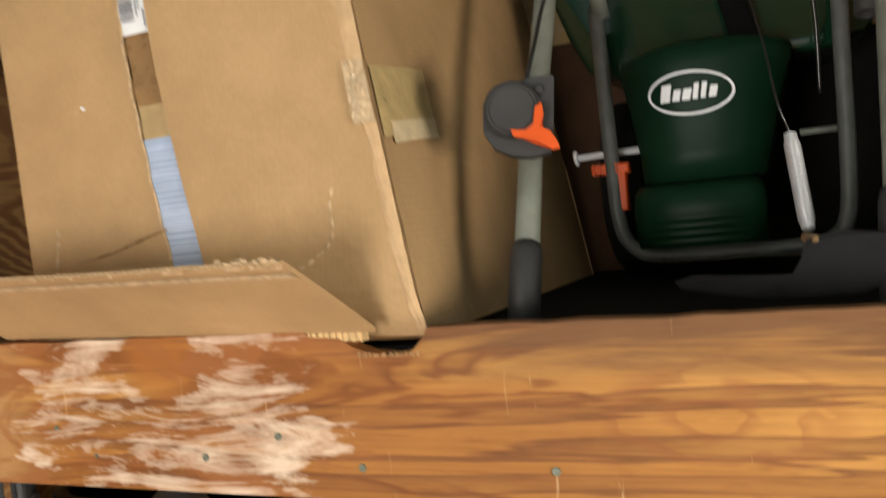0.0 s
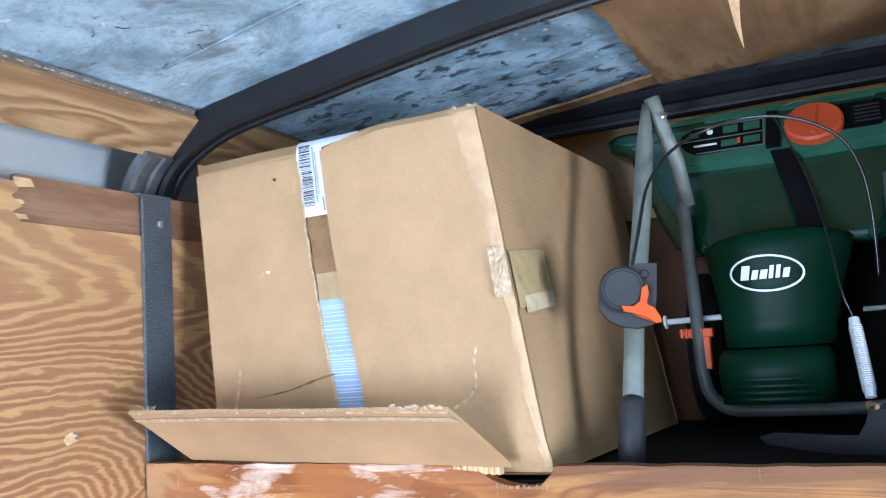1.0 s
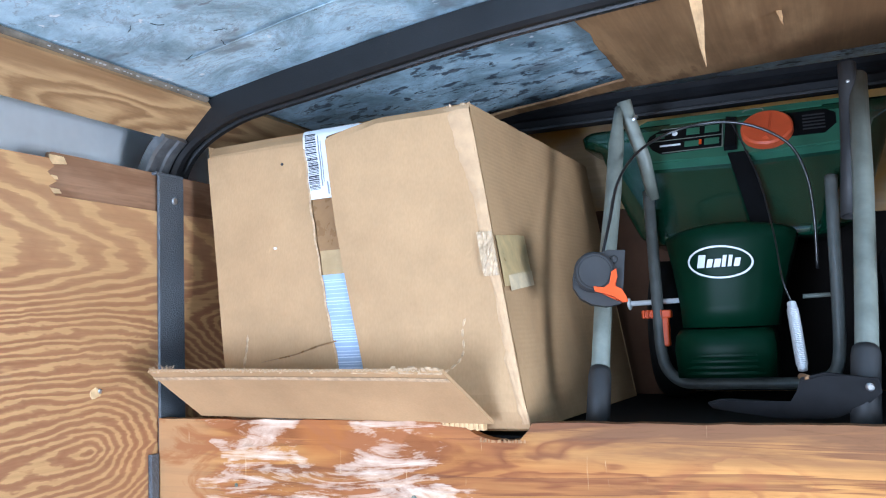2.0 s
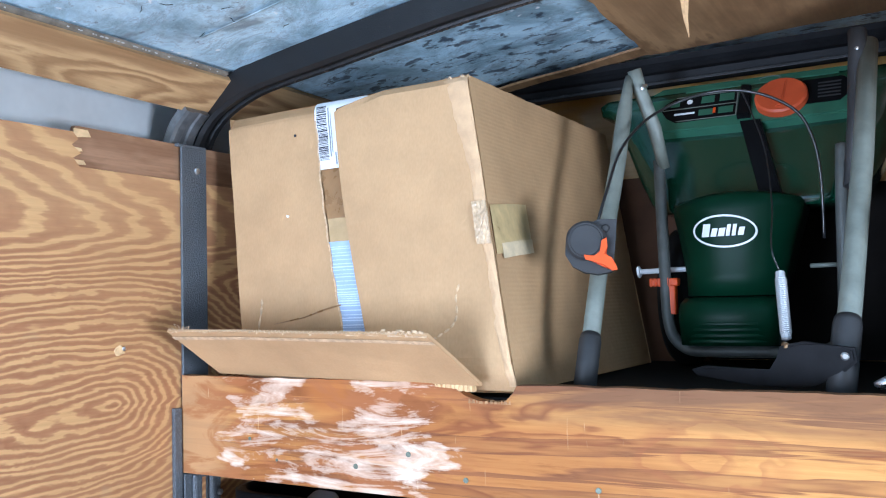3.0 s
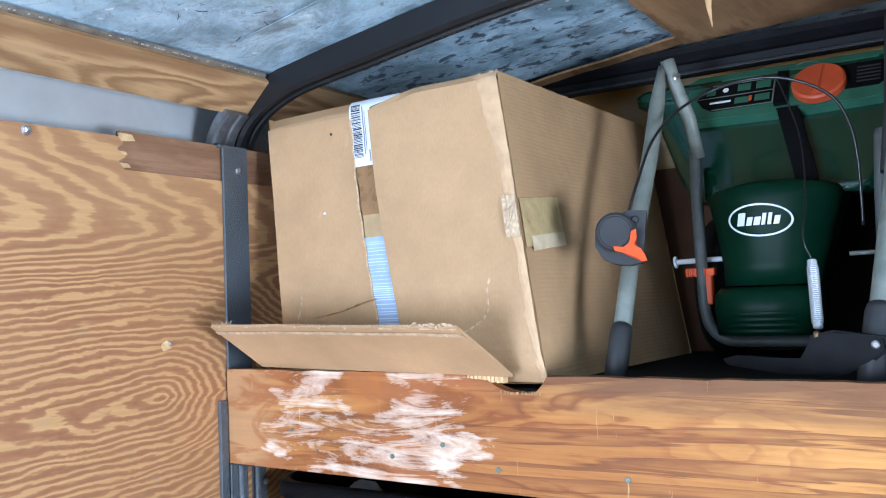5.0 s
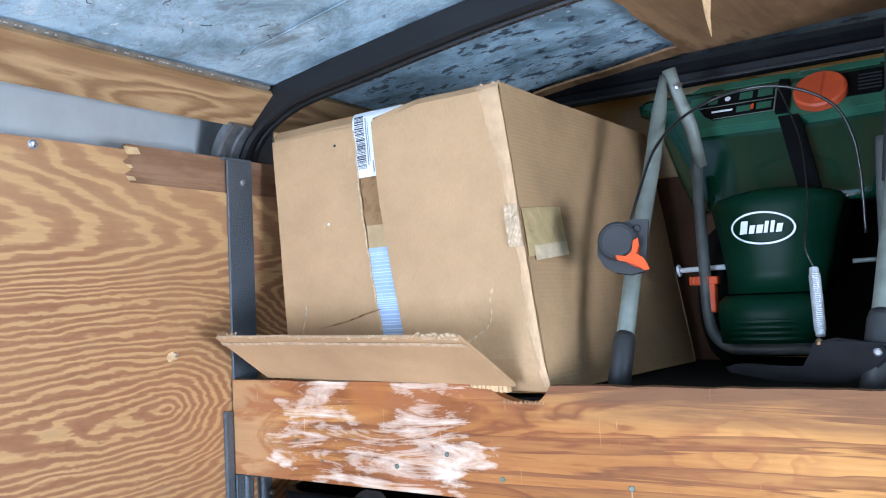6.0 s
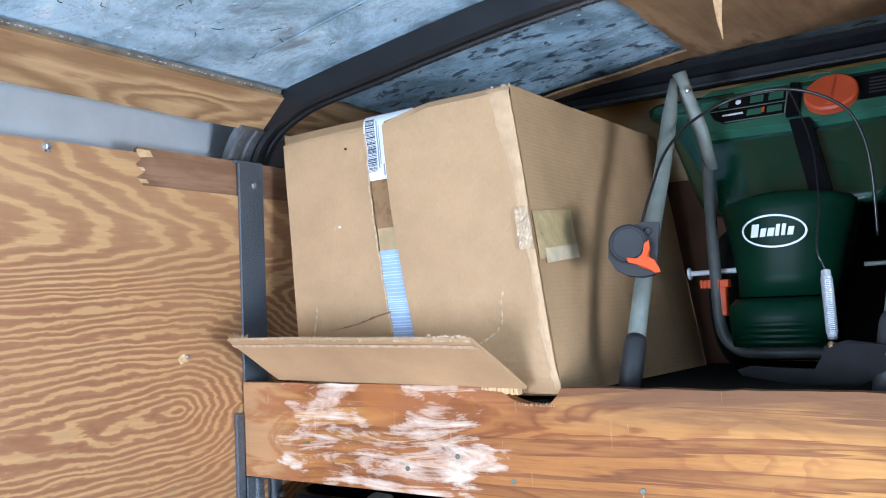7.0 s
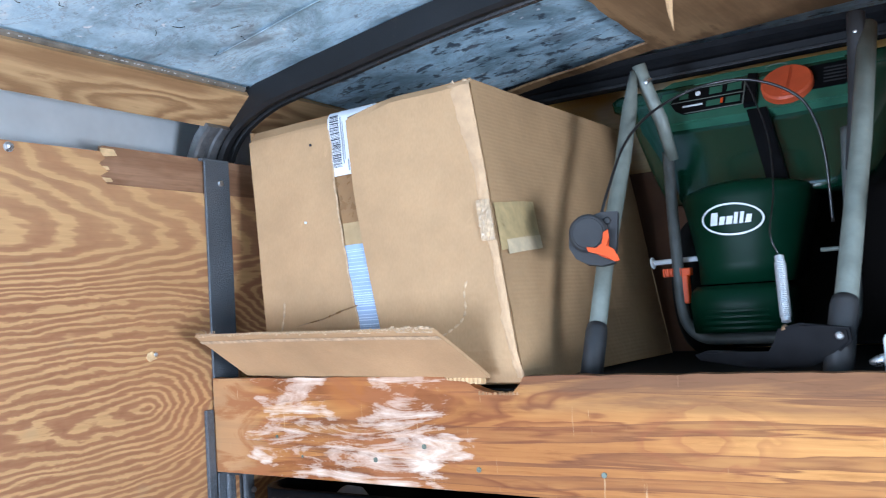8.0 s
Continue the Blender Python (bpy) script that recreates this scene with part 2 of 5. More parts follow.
def cardboard(name, colour, ribs, flute=0.03):
    """Kraft board: faint flute lines, blotches, scuffs."""
    m, n, l, b = material(name, 0.75)
    blot = noise_tex(n, l, coords(n, l), 7.0, 4.0, 0.6)
    fibre = noise_tex(n, l, coords(n, l, (1, 1, 0.4)), 420.0, 2.0)
    col = ramp(n, l, blot, [(0.25, tuple(c * 0.80 for c in colour)), (0.75, tuple(c * 1.12 for c in colour))])
    col = mix(n, l, 0.25, col, ramp(n, l, fibre, [(0.3, (0.7, 0.68, 0.65)), (0.7, (1, 1, 1))]), "MULTIPLY")
    scuff = noise_tex(n, l, coords(n, l, (14, 14, 5), (2, 2, 2)), 1.0, 6.0, 0.7, 1.2)
    col = mix(n, l, ramp(n, l, scuff, [(0.66, (0, 0, 0)), (0.74, (0.4, 0.4, 0.4))]), col, tuple(min(1, c * 1.5) for c in colour))
    l.new(col, b.inputs["Base Color"])
    b.inputs["Specular IOR Level"].default_value = 0.25
    w = n.new("ShaderNodeTexWave")
    w.wave_type, w.bands_direction = "BANDS", ribs
    w.inputs["Scale"].default_value, w.inputs["Distortion"].default_value = 55.0, 0.6
    l.new(coords(n, l), w.inputs["Vector"])
    fold = noise_tex(n, l, coords(n, l, (2.0, 2.0, 9.0), (7, 3, 3)), 1.0, 3.0, 0.5, 0.6)
    h = maths(n, l, "ADD", maths(n, l, "MULTIPLY", w.outputs[1], flute), maths(n, l, "MULTIPLY", blot, 4.5))
    bump(n, l, b, maths(n, l, "ADD", h, maths(n, l, "MULTIPLY", fold, 3.0)), 0.5, 0.003)
    return m


def galvanised():
    m, n, l, b = material("galvanised_sheet", 0.42, 0.3)
    v = n.new("ShaderNodeTexVoronoi")
    v.inputs["Scale"].default_value = 55.0
    l.new(coords(n, l), v.inputs["Vector"])
    blot = noise_tex(n, l, coords(n, l), 10.0, 7.0, 0.72, 0.5)
    fine = noise_tex(n, l, coords(n, l, (1.0, 1.6, 1.0), (4, 0, 0)), 38.0, 4.0, 0.65, 0.5)
    col = ramp(n, l, blot, [(0.30, (0.17, 0.26, 0.31)), (0.43, (0.34, 0.49, 0.58)), (0.53, (0.50, 0.69, 0.81)), (0.62, (0.60, 0.78, 0.88)), (0.70, (0.84, 0.90, 0.93))])
    col = mix(n, l, ramp(n, l, fine, [(0.29, (0.9, 0.9, 0.9)), (0.37, (0, 0, 0))]), col, (0.17, 0.20, 0.24))
    sep = n.new("ShaderNodeSeparateXYZ")
    l.new(coords(n, l), sep.inputs[0])
    stain = noise_tex(n, l, coords(n, l, (1.0, 1.5, 1.0), (6, 1, 3)), 9.0, 4.0, 0.55, 0.4)
    col = mix(n, l, ramp(n, l, stain, [(0.58, (0, 0, 0)), (0.68, (0.75, 0.75, 0.75))]), col, (0.17, 0.20, 0.22))
    far = ramp(n, l, sep.outputs["Y"], [(0.08, (0, 0, 0)), (0.16, (1, 1, 1))])
    tar = noise_tex(n, l, coords(n, l, (0.75, 1.25, 1.0), (8, 3, 0)), 36.0, 4.0, 0.62, 0.4)
    tar = ramp(n, l, tar, [(0.555, (0, 0, 0)), (0.61, (0.85, 0.85, 0.85))])
    veins = noise_tex(n, l, coords(n, l, (0.6, 1.0, 1.0), (1, 6, 2)), 16.0, 5.0, 0.7, 0.5)
    veins = ramp(n, l, veins, [(0.48, (0, 0, 0)), (0.5, (0.55, 0.55, 0.55)), (0.52, (0, 0, 0))])
    col = mix(n, l, veins, col, (0.25, 0.30, 0.36))
    flecks = noise_tex(n, l, coords(n, l, (1.0, 1.0, 1.0), (2, 9, 2)), 60.0, 2.0, 0.5)
    col = mix(n, l, ramp(n, l, flecks, [(0.70, (0, 0, 0)), (0.75, (0.8, 0.8, 0.8))]), col, (0.92, 0.94, 0.96))
    col = mix(n, l, maths(n, l, "MULTIPLY", tar, far), col, (0.035, 0.045, 0.07))
    col = mix(n, l, 0.2, col, ramp(n, l, v.outputs["Distance"], [(0.0, (1, 1, 1)), (0.9, (0.6, 0.62, 0.66))]), "MULTIPLY")
    l.new(col, b.inputs["Base Color"])
    l.new(maths(n, l, "ADD", 0.3, maths(n, l, "MULTIPLY", fine, 0.3)), b.inputs["Roughness"])
    bump(n, l, b, maths(n, l, "ADD", blot, maths(n, l, "MULTIPLY", fine, 0.25)), 0.5, 0.008)
    return m


def hammered(name, colour, specks=0.0, gloss=0.25, pits=0.55):
    """Hammer-finish paint: small round pits, some rust bleeding through."""
    m, n, l, b = material(name, 0.42, 0.0)
    b.inputs["Specular IOR Level"].default_value = gloss
    v = n.new("ShaderNodeTexVoronoi")
    v.inputs["Scale"].default_value = 520.0
    l.new(coords(n, l), v.inputs["Vector"])
    t = noise_tex(n, l, coords(n, l), 12.0, 4.0)
    col = ramp(n, l, t, [(0.3, tuple(0.7 * c for c in colour)), (0.7, tuple(1.3 * c for c in colour))])
    if specks:
        grit = noise_tex(n, l, coords(n, l), 700.0, 2.0, 0.6)
        col = mix(n, l, ramp(n, l, grit, [(0.5, (0, 0, 0)), (0.66, (specks, specks, specks))]), col, tuple(min(1, 4.5 * c) for c in colour))
    rust = noise_tex(n, l, coords(n, l, (1, 1, 1), (3, 1, 5)), 34.0, 6.0, 0.7)
    col = mix(n, l, ramp(n, l, rust, [(0.66, (0, 0, 0)), (0.74, (0.6, 0.6, 0.6))]), col, (0.09, 0.055, 0.035))
    l.new(col, b.inputs["Base Color"])
    bump(n, l, b, v.outputs["Distance"], pits, 0.0012)
    return m


LIGHT_PLY, DARK_PLY = (0.64, 0.368, 0.155), (0.35, 0.150, 0.069)
M_WALL = plywood("plywood_wall", "y", LIGHT_PLY, DARK_PLY, 38.0, (0.0, 0.35, 0.2), 1.0, 0.55, pale_veneer, wall_figure)
M_STRIP = plywood("plywood_strip", "y", (0.49, 0.31, 0.148), (0.26, 0.142, 0.064), 9.0, (2.0, 1.0, 4.0), slow_scale=(11.0, 2.4), calm=0.3)
M_BOARD = plywood("plywood_board", "x", (0.56, 0.272, 0.083), (0.41, 0.168, 0.049), 14.0, (1.0, 3.0, 0.4), 1.5, 0.6, worn_board, gloss=0.14)
M_DARKPLY = plywood("bare_inner_ply", "y", (0.37, 0.205, 0.115), (0.27, 0.138, 0.072), 5.0, (5, 1, 0), 1.6)
M_CEILPLY = plywood("ceiling_ply", "y", (0.34, 0.20, 0.095), (0.17, 0.09, 0.04), 5.0, (4, 2, 1))
def yellow_stain(n, l, base):
    q = noise_tex(n, l, coords(n, l, (5, 5, 9), (2, 0, 5)), 1.0, 3.0, 0.5, 0.4)
    return mix(n, l, ramp(n, l, q, [(0.45, (0, 0, 0)), (0.6, (0.8, 0.8, 0.8))]), base, (0.72, 0.36, 0.05))


M_BACK = plywood("back_ply", "x", (0.72, 0.54, 0.33), (0.60, 0.40, 0.21), 6.0, (1, 8, 3), 1.0, 0.6, yellow_stain)
M_FRESH = simple("fresh_split_wood", (0.66, 0.44, 0.22), 0.8, 0, 0.25, 60, 0.5, 200)
M_SPLIT = simple("dark_split_wood", (0.30, 0.16, 0.07), 0.85, 0, 0.5, 90, 0.6, 200)
M_SPLINT = simple("brown_splinter", (0.46, 0.27, 0.125), 0.8, 0, 0.3, 60, 0.4, 200)
M_GALV = galvanised()
M_ALU = simple("aluminium_skin", (0.80, 0.81, 0.80), 0.36, 0.25, 0.12, 7, 0.10, 9)
M_STEEL = hammered("black_hammered_steel", (0.056, 0.061, 0.066), 0.7, 0.5)
M_BOW = hammered("black_painted_bow", (0.0105, 0.0105, 0.011), 0.0, 0.3, 0.12)
M_RAIL = simple("dark_rail_paint", (0.0075, 0.0078, 0.0088), 0.5, 0, 0.4, 18, 0.05, 90, 0.1)
M_BARE = simple("zinc_steel", (0.62, 0.63, 0.64), 0.28, 0.9, 0.15, 50)
M_CARD = cardboard("kraft_cardboard", (0.48, 0.297, 0.150), "X")
M_CARDSIDE = cardboard("kraft_cardboard_side", (0.46, 0.284, 0.142), "Z", 0.14)
M_CARDEDGE = simple("worn_kraft_edge", (0.53, 0.34, 0.185), 0.85, 0, 0.12, 45, 0.5, 150)
M_FLUTE = simple("torn_flute_paper", (0.50, 0.345, 0.205), 0.9, 0, 0.3, 120, 0.6, 200)
M_TAPE = simple("brown_tape", (0.26, 0.145, 0.065), 0.28, 0, 0.15, 40)
M_TAPE2 = simple("clear_tape_on_kraft", (0.42, 0.29, 0.15), 0.22, 0, 0.15, 40)
M_YTAPE = simple("yellowed_clear_tape", (0.52, 0.375, 0.18), 0.3, 0, 0.2, 60)
M_PTAPE = simple("pale_tape", (0.66, 0.52, 0.33), 0.5, 0, 0.15, 60)
M_PAPER = simple("white_label_paper", (0.78, 0.79, 0.80), 0.55, 0, 0.05, 30)
M_BLUE = simple("pale_blue_label", (0.31, 0.40, 0.54), 0.5, 0, 0.1, 30)
M_PALE = simple("pale_blue_print", (0.55, 0.64, 0.76), 0.5, 0, 0.05)
M_INK = simple("black_ink", (0.03, 0.03, 0.04), 0.6, 0, 0.1)
# shade is put into the housing green, caught light into the panel green
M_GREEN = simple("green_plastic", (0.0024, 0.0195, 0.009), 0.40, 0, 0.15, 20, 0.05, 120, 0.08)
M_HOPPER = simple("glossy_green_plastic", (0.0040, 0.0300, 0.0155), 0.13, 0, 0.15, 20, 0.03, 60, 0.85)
M_PANEL = simple("lit_panel_green", (0.031, 0.112, 0.068), 0.4, 0, 0.1, 20, 0.06, 160, 0.4)
M_ORANGE = simple("orange_plastic", (0.60, 0.072, 0.009), 0.42, 0, 0.08, 30, 0.05, 300, 0.3)
M_DIAL = simple("red_orange_dial", (0.50, 0.075, 0.022), 0.5, 0, 0.1, 30)
M_GREYP = simple("grey_plastic", (0.031, 0.0305, 0.031), 0.5, 0, 0.15, 40, 0.1, 400, 0.28)
M_TUBE = simple("grey_green_tube_paint", (0.150, 0.163, 0.138), 0.45, 0.0, 0.2, 40, 0.06, 250, 0.4)
# tube paint again, darkened so the frame's dimmer light sits in its colour
M_TUBE_DIM = simple("dimmed_tube_paint", (0.082, 0.087, 0.081), 0.45, 0.0, 0.2, 40, 0.05, 300, 0.3)
M_BLACK = simple("black_plastic", (0.0045, 0.0048, 0.0055), 0.36, 0, 0.2, 40, 0.08, 300, 0.08)
M_CABLE = simple("black_cable_jacket", (0.012, 0.012, 0.013), 0.30, 0, 0.1, 40, 0.0, 300, 0.7)
M_TRIG = simple("worn_black_plastic", (0.008, 0.008, 0.009), 0.5, 0, 0.3, 40, 0.1, 200, 0.08)
M_RUBBER = simple("black_rubber", (0.008, 0.008, 0.008), 0.7, 0, 0.3, 60, 0.3, 150, 0.2)
M_WHITEP = simple("white_plastic", (0.75, 0.76, 0.77), 0.45, 0, 0.05, 20)
M_FLOOR = plywood("floor_ply", "y", (0.25, 0.16, 0.09), (0.14, 0.08, 0.045), 6.0)
M_GROUND = simple("gravel_ground", (0.26, 0.25, 0.23), 0.9, 0, 0.35, 8, 0.6, 30)
M_SCREW = simple("green_zinc_screw", (0.13, 0.15, 0.115), 0.5, 0.4, 0.3, 400)
M_BEAD = simple("weathered_bead", (0.17, 0.14, 0.105), 0.8, 0, 0.5, 40, 0.4, 120)
M_BACK_SHADE = simple("back_shade", (0.009, 0.007, 0.006), 0.8, 0, 0.4, 9, 0.2, 60, 0.1)
M_SHELF_SHADE = simple("shaded_shelf_deck", (0.007, 0.0065, 0.006), 0.8, 0, 0.4, 20, 0.3, 90, 0.1)
M_TAN = simple("tan_liner_panel", (0.42, 0.40, 0.37), 0.6, 0, 0.1, 6)


# ---- building helpers ----
def thing(name, base, label, category, group="", kind=""):
    ob = new(name)
    ob.location = base
    ob.empty_display_size = 0.02
    return tagged(ob, label, category, group, kind)


def finish(bm, name, mat, smooth=False):
    me = bpy.data.meshes.new(name)
    bmesh.ops.recalc_face_normals(bm, faces=bm.faces[:])
    bm.to_mesh(me)
    bm.free()
    me.materials.append(mat)
    if smooth:
        for p in me.polygons:
            p.use_smooth = True
    return me


def part(name, bm, mat, parent=None, label="", smooth=False):
    ob = new(name, finish(bm, name, mat, smooth))
    if parent:
        ob.parent = parent
        ob.matrix_parent_inverse = Matrix.Translation(parent.location).inverted()
    if label:
        ob["label"] = label
    return ob


def structure(name, bm, mat, label, category, smooth=False):
    return tagged(part(name, bm, mat, None, "", smooth), label, category, "", "structure")


def block(x0, x1, y0, y1, z0, z1, bev=0.002, bm=None):
    own = bm is None
    bm = bm or bmesh.new()
    vs = bmesh.ops.create_cube(bm, size=1)["verts"]
    for v in vs:
        v.co = Vector(((x0 + x1) / 2 + v.co.x * (x1 - x0), (y0 + y1) / 2 + v.co.y * (y1 - y0), (z0 + z1) / 2 + v.co.z * (z1 - z0)))
    if bev:
        es = list({e for v in vs for e in v.link_edges})
        bmesh.ops.bevel(bm, geom=es, offset=bev, segments=2, profile=0.5, affect="EDGES")
    return bm


def smooth_path(pts, steps=6):
    """Catmull-Rom through the points."""
    pts = [Vector(p) for p in pts]
    ext = [2 * pts[0] - pts[1]] + pts + [2 * pts[-1] - pts[-2]]
    out = []
    for i in range(1, len(ext) - 2):
        a, b, c, d = ext[i - 1:i + 3]
        for s in range(steps):
            t = s / steps
            out.append(0.5 * (2 * b + (c - a) * t + (2 * a - 5 * b + 4 * c - d) * t * t + (3 * b - a - 3 * c + d) * t ** 3))
    return out + [pts[-1]]


def tube(pts, r, sides=14, bm=None, hollow=0.0):
    """A round bar or pipe along points; hollow: wall thickness seen at its ends."""
    bm = bm or bmesh.new()
    pts = [Vector(p) for p in pts]
    up, rings = None, []
    for i, p in enumerate(pts):
        d = (pts[min(i + 1, len(pts) - 1)] - pts[max(i - 1, 0)]).normalized()
        if up is None:
            up = d.orthogonal().normalized()
        up = (up - d * up.dot(d)).normalized()
        side = d.cross(up)
        rr = r[i] if isinstance(r, (list, tuple)) else r
        rings.append([bm.verts.new(p + rr * (math.cos(2 * math.pi * k / sides) * up + math.sin(2 * math.pi * k / sides) * side)) for k in range(sides)])
    for a, b in zip(rings, rings[1:]):
        for k in range(sides):
            bm.faces.new((a[k], a[(k + 1) % sides], b[(k + 1) % sides], b[k]))
    for ring, p, q in ((rings[0], pts[0], pts[1]), (rings[-1], pts[-1], pts[-2])):
        if hollow:
            d = (q - p).normalized()
            rim = [bm.verts.new(p + (v.co - p) * (1 - hollow)) for v in ring]
            deep = [bm.verts.new(v.co + d * 0.02) for v in rim]
            for k in range(sides):
                j = (k + 1) % sides
                bm.faces.new((ring[k], ring[j], rim[j], rim[k]))
                bm.faces.new((rim[k], rim[j], deep[j], deep[k]))
            bm.faces.new(deep)
        else:
            bm.faces.new(ring)
    return bm


def disc(centre, axis, r, depth, sides=28, bm=None, bev=0.0015):
    """A short bevelled cylinder whose middle is at centre."""
    c, a = Vector(centre), Vector(axis).normalized()
    h = depth / 2
    return tube([c - a * h, c - a * (h - bev), c + a * (h - bev), c + a * h], [r - bev, r, r, r - bev], sides, bm)


def outline(points, to_world, depth, bm=None, bev=0.0):
    """A flat outline of 2D points, set in the world by to_world(a, b, d), with thickness."""
    bm = bm or bmesh.new()
    front = [bm.verts.new(to_world(a, b, 0.0)) for a, b in points]
    back = [bm.verts.new(to_world(a, b, depth)) for a, b in points]
    bm.faces.new(front)
    bm.faces.new(back[::-1])
    n = len(points)
    for i in range(n):
        bm.faces.new((front[i], front[(i + 1) % n], back[(i + 1) % n], back[i]))
    if bev:
        bmesh.ops.bevel(bm, geom=[e for f in bm.faces[:1] for e in f.edges], offset=bev, segments=2, affect="EDGES")
    return bm


def sheet(fn, nu, nv, thick, bm=None):
    """A sheet with thickness from fn(u, v, off), off outward."""
    bm = bm or bmesh.new()
    top = [[bm.verts.new(fn(i / nu, j / nv, thick)) for j in range(nv + 1)] for i in range(nu + 1)]
    low = [[bm.verts.new(fn(i / nu, j / nv, 0.0)) for j in range(nv + 1)] for i in range(nu + 1)]
    for i in range(nu):
        for j in range(nv):
            bm.faces.new((top[i][j], top[i + 1][j], top[i + 1][j + 1], top[i][j + 1]))
            bm.faces.new((low[i][j], low[i][j + 1], low[i + 1][j + 1], low[i + 1][j]))
    for i in range(nu):
        bm.faces.new((top[i][0], low[i][0], low[i + 1][0], top[i + 1][0]))
        bm.faces.new((top[i][nv], top[i + 1][nv], low[i + 1][nv], low[i][nv]))
    for j in range(nv):
        bm.faces.new((top[0][j], top[0][j + 1], low[0][j + 1], low[0][j]))
        bm.faces.new((top[nu][j], low[nu][j], low[nu][j + 1], top[nu][j + 1]))
    return bm


def lerp(a, b, t):
    return a + (b - a) * t


# ---- the large structure ----
X_RIGHT, Y_REAR, Y_BACK, Z_FLOOR = 1.92, -1.90, 0.64, 0.60
ROOF = [(-0.105, 1.655), (-0.092, 1.676), (-0.06, 1.688), (0.0, 1.697), (0.075, 1.702), (0.187, 1.719), (0.291, 1.737), (0.386, 1.751), (0.56, 1.767), (0.8, 1.778), (1.05, 1.78), (1.4, 1.77), (1.7, 1.74), (1.88, 1.70), (1.95, 1.62)]

# roof sheet: thin, dented, crowned across
roof_line = smooth_path([(x, 0, z) for x, z in ROOF], 5)


def roof_point(u, v, off):
    k = u * (len(roof_line) - 1)
    i = min(int(k), len(roof_line) - 2)
    p = roof_line[i].lerp(roof_line[i + 1], k - i)
    y = lerp(Y_REAR, Y_BACK + 0.05, v)
    dent = 0.004 * noise.noise(Vector((p.x * 3, y * 3, 0.0))) + 0.0015 * noise.noise(Vector((p.x * 14, y * 14, 3.0)))
    return Vector((p.x, y, p.z + off + max(dent, -0.001)))


structure("ceiling", sheet(roof_point, 65, 80, 0.004), M_GALV, "dented galvanised sheet roof with dark tar smudges", "ceiling", True)

# side wall: aluminium skin outside, plywood liner inside
structure("wall_left", block(-0.098, -0.09, Y_REAR, Y_BACK + 0.05, Z_FLOOR, 1.672, 0.0), M_ALU, "bare aluminium outer wall skin", "wall")
liner = [(Y_REAR, 0.62), (Y_BACK, 0.62), (Y_BACK, 1.534), (-0.168, 1.534), (-0.178, 1.545), (-0.166, 1.552), (-0.180, 1.562), (-0.170, 1.570), (-0.178, 1.579), (-0.6, 1.574), (Y_REAR, 1.574)]
structure("wall_liner", outline(liner, lambda a, b, d: Vector((-0.005 - d, a, b)), 0.003), M_WALL, "orange-brown pine plywood wall liner with bold grain", "wall")
core = [(Y_REAR, 0.62), (Y_BACK, 0.62), (Y_BACK, 1.59), (-0.172, 1.588), (-0.175, 1.576), (Y_REAR, 1.572)]
structure("wall_liner_core", outline(core, lambda a, b, d: Vector((-0.008 - d, a, b)), 0.009), M_DARKPLY, "bare brown inner ply where the face veneer is gone", "wall")
for y0, y1, z0, z1 in ((-0.176, -0.150, 1.572, 1.584), (-0.177, -0.158, 1.536, 1.543), (-0.176, -0.163, 1.553, 1.559)):
    part("veneer_chip", outline([(y0, z0), (y1, lerp(z0, z1, 0.3)), (lerp(y0, y1, 0.8), z1), (y0, z1)], lambda a, b, d: Vector((-0.0055 - d, a, b)), 0.002), M_FRESH, bpy.data.objects["wall_liner"])


def strip_point(u, v, off):
    y = lerp(Y_REAR, 0.055, u)
    return Vector((lerp(-0.004, 0.048, v) + off * 0.5, y, lerp(1.646, 1.692, v) - off * 0.8))


structure("trim", sheet(strip_point, 12, 2, 0.009), M_STRIP, "plywood strip fixed along the roof corner", "trim")


def strip_far(u, v, off):
    y = lerp(0.10, Y_BACK, u)
    return Vector((lerp(0.0, 0.06, v) + off * 0.5, y, lerp(1.648, 1.70, v) - off * 0.8))


structure("trim_far", sheet(strip_far, 8, 2, 0.009), M_STRIP, "plywood strip fixed along the roof corner beyond the bow", "trim")
structure("trim_cap", sheet(lambda u, v, off: Vector((lerp(0.045, 0.054, v), lerp(Y_REAR, 0.045, u), lerp(1.691, 1.697, v) - off)), 40, 1, 0.004), M_BEAD, "weathered grey edge bead between strip and roof", "trim")

structure("wall_back", block(-0.09, X_RIGHT, Y_BACK, Y_BACK + 0.02, Z_FLOOR, 1.80, 0.0), M_BACK, "pale plywood bulkhead with yellow stains", "wall")
# near-black board added over the bulkhead to hold the shade behind the shelf
structure("wall_shade_board", block(0.0, X_RIGHT - 0.01, Y_BACK - 0.006, Y_BACK - 0.001, 1.233, 1.52, 0.001), M_BACK_SHADE, "added dark board carrying the shade behind the shelf", "wall")
wr = bmesh.new()
for y0, y1, z0, z1 in ((Y_REAR, -0.86, Z_FLOOR, 1.72), (-0.38, Y_BACK + 0.02, Z_FLOOR, 1.72), (-0.86, -0.38, Z_FLOOR, 0.86), (-0.86, -0.38, 1.26, 1.72)):
    block(X_RIGHT, X_RIGHT + 0.03, y0, y1, z0, z1, 0.0, wr)
structure("wall_right", wr, M_TAN, "plain grey side wall with a window opening", "wall")
structure("floor", block(-0.1, X_RIGHT + 0.03, Y_REAR, Y_BACK + 0.02, Z_FLOOR - 0.03, Z_FLOOR, 0.0), M_FLOOR, "worn plywood load floor", "floor")
structure("ground", sheet(lambda u, v, off: Vector((lerp(-600, 600, u), lerp(-600, 600, v), -0.2 + off)), 4, 4, 0.2), M_GROUND, "grey gravel ground outside", "ground")

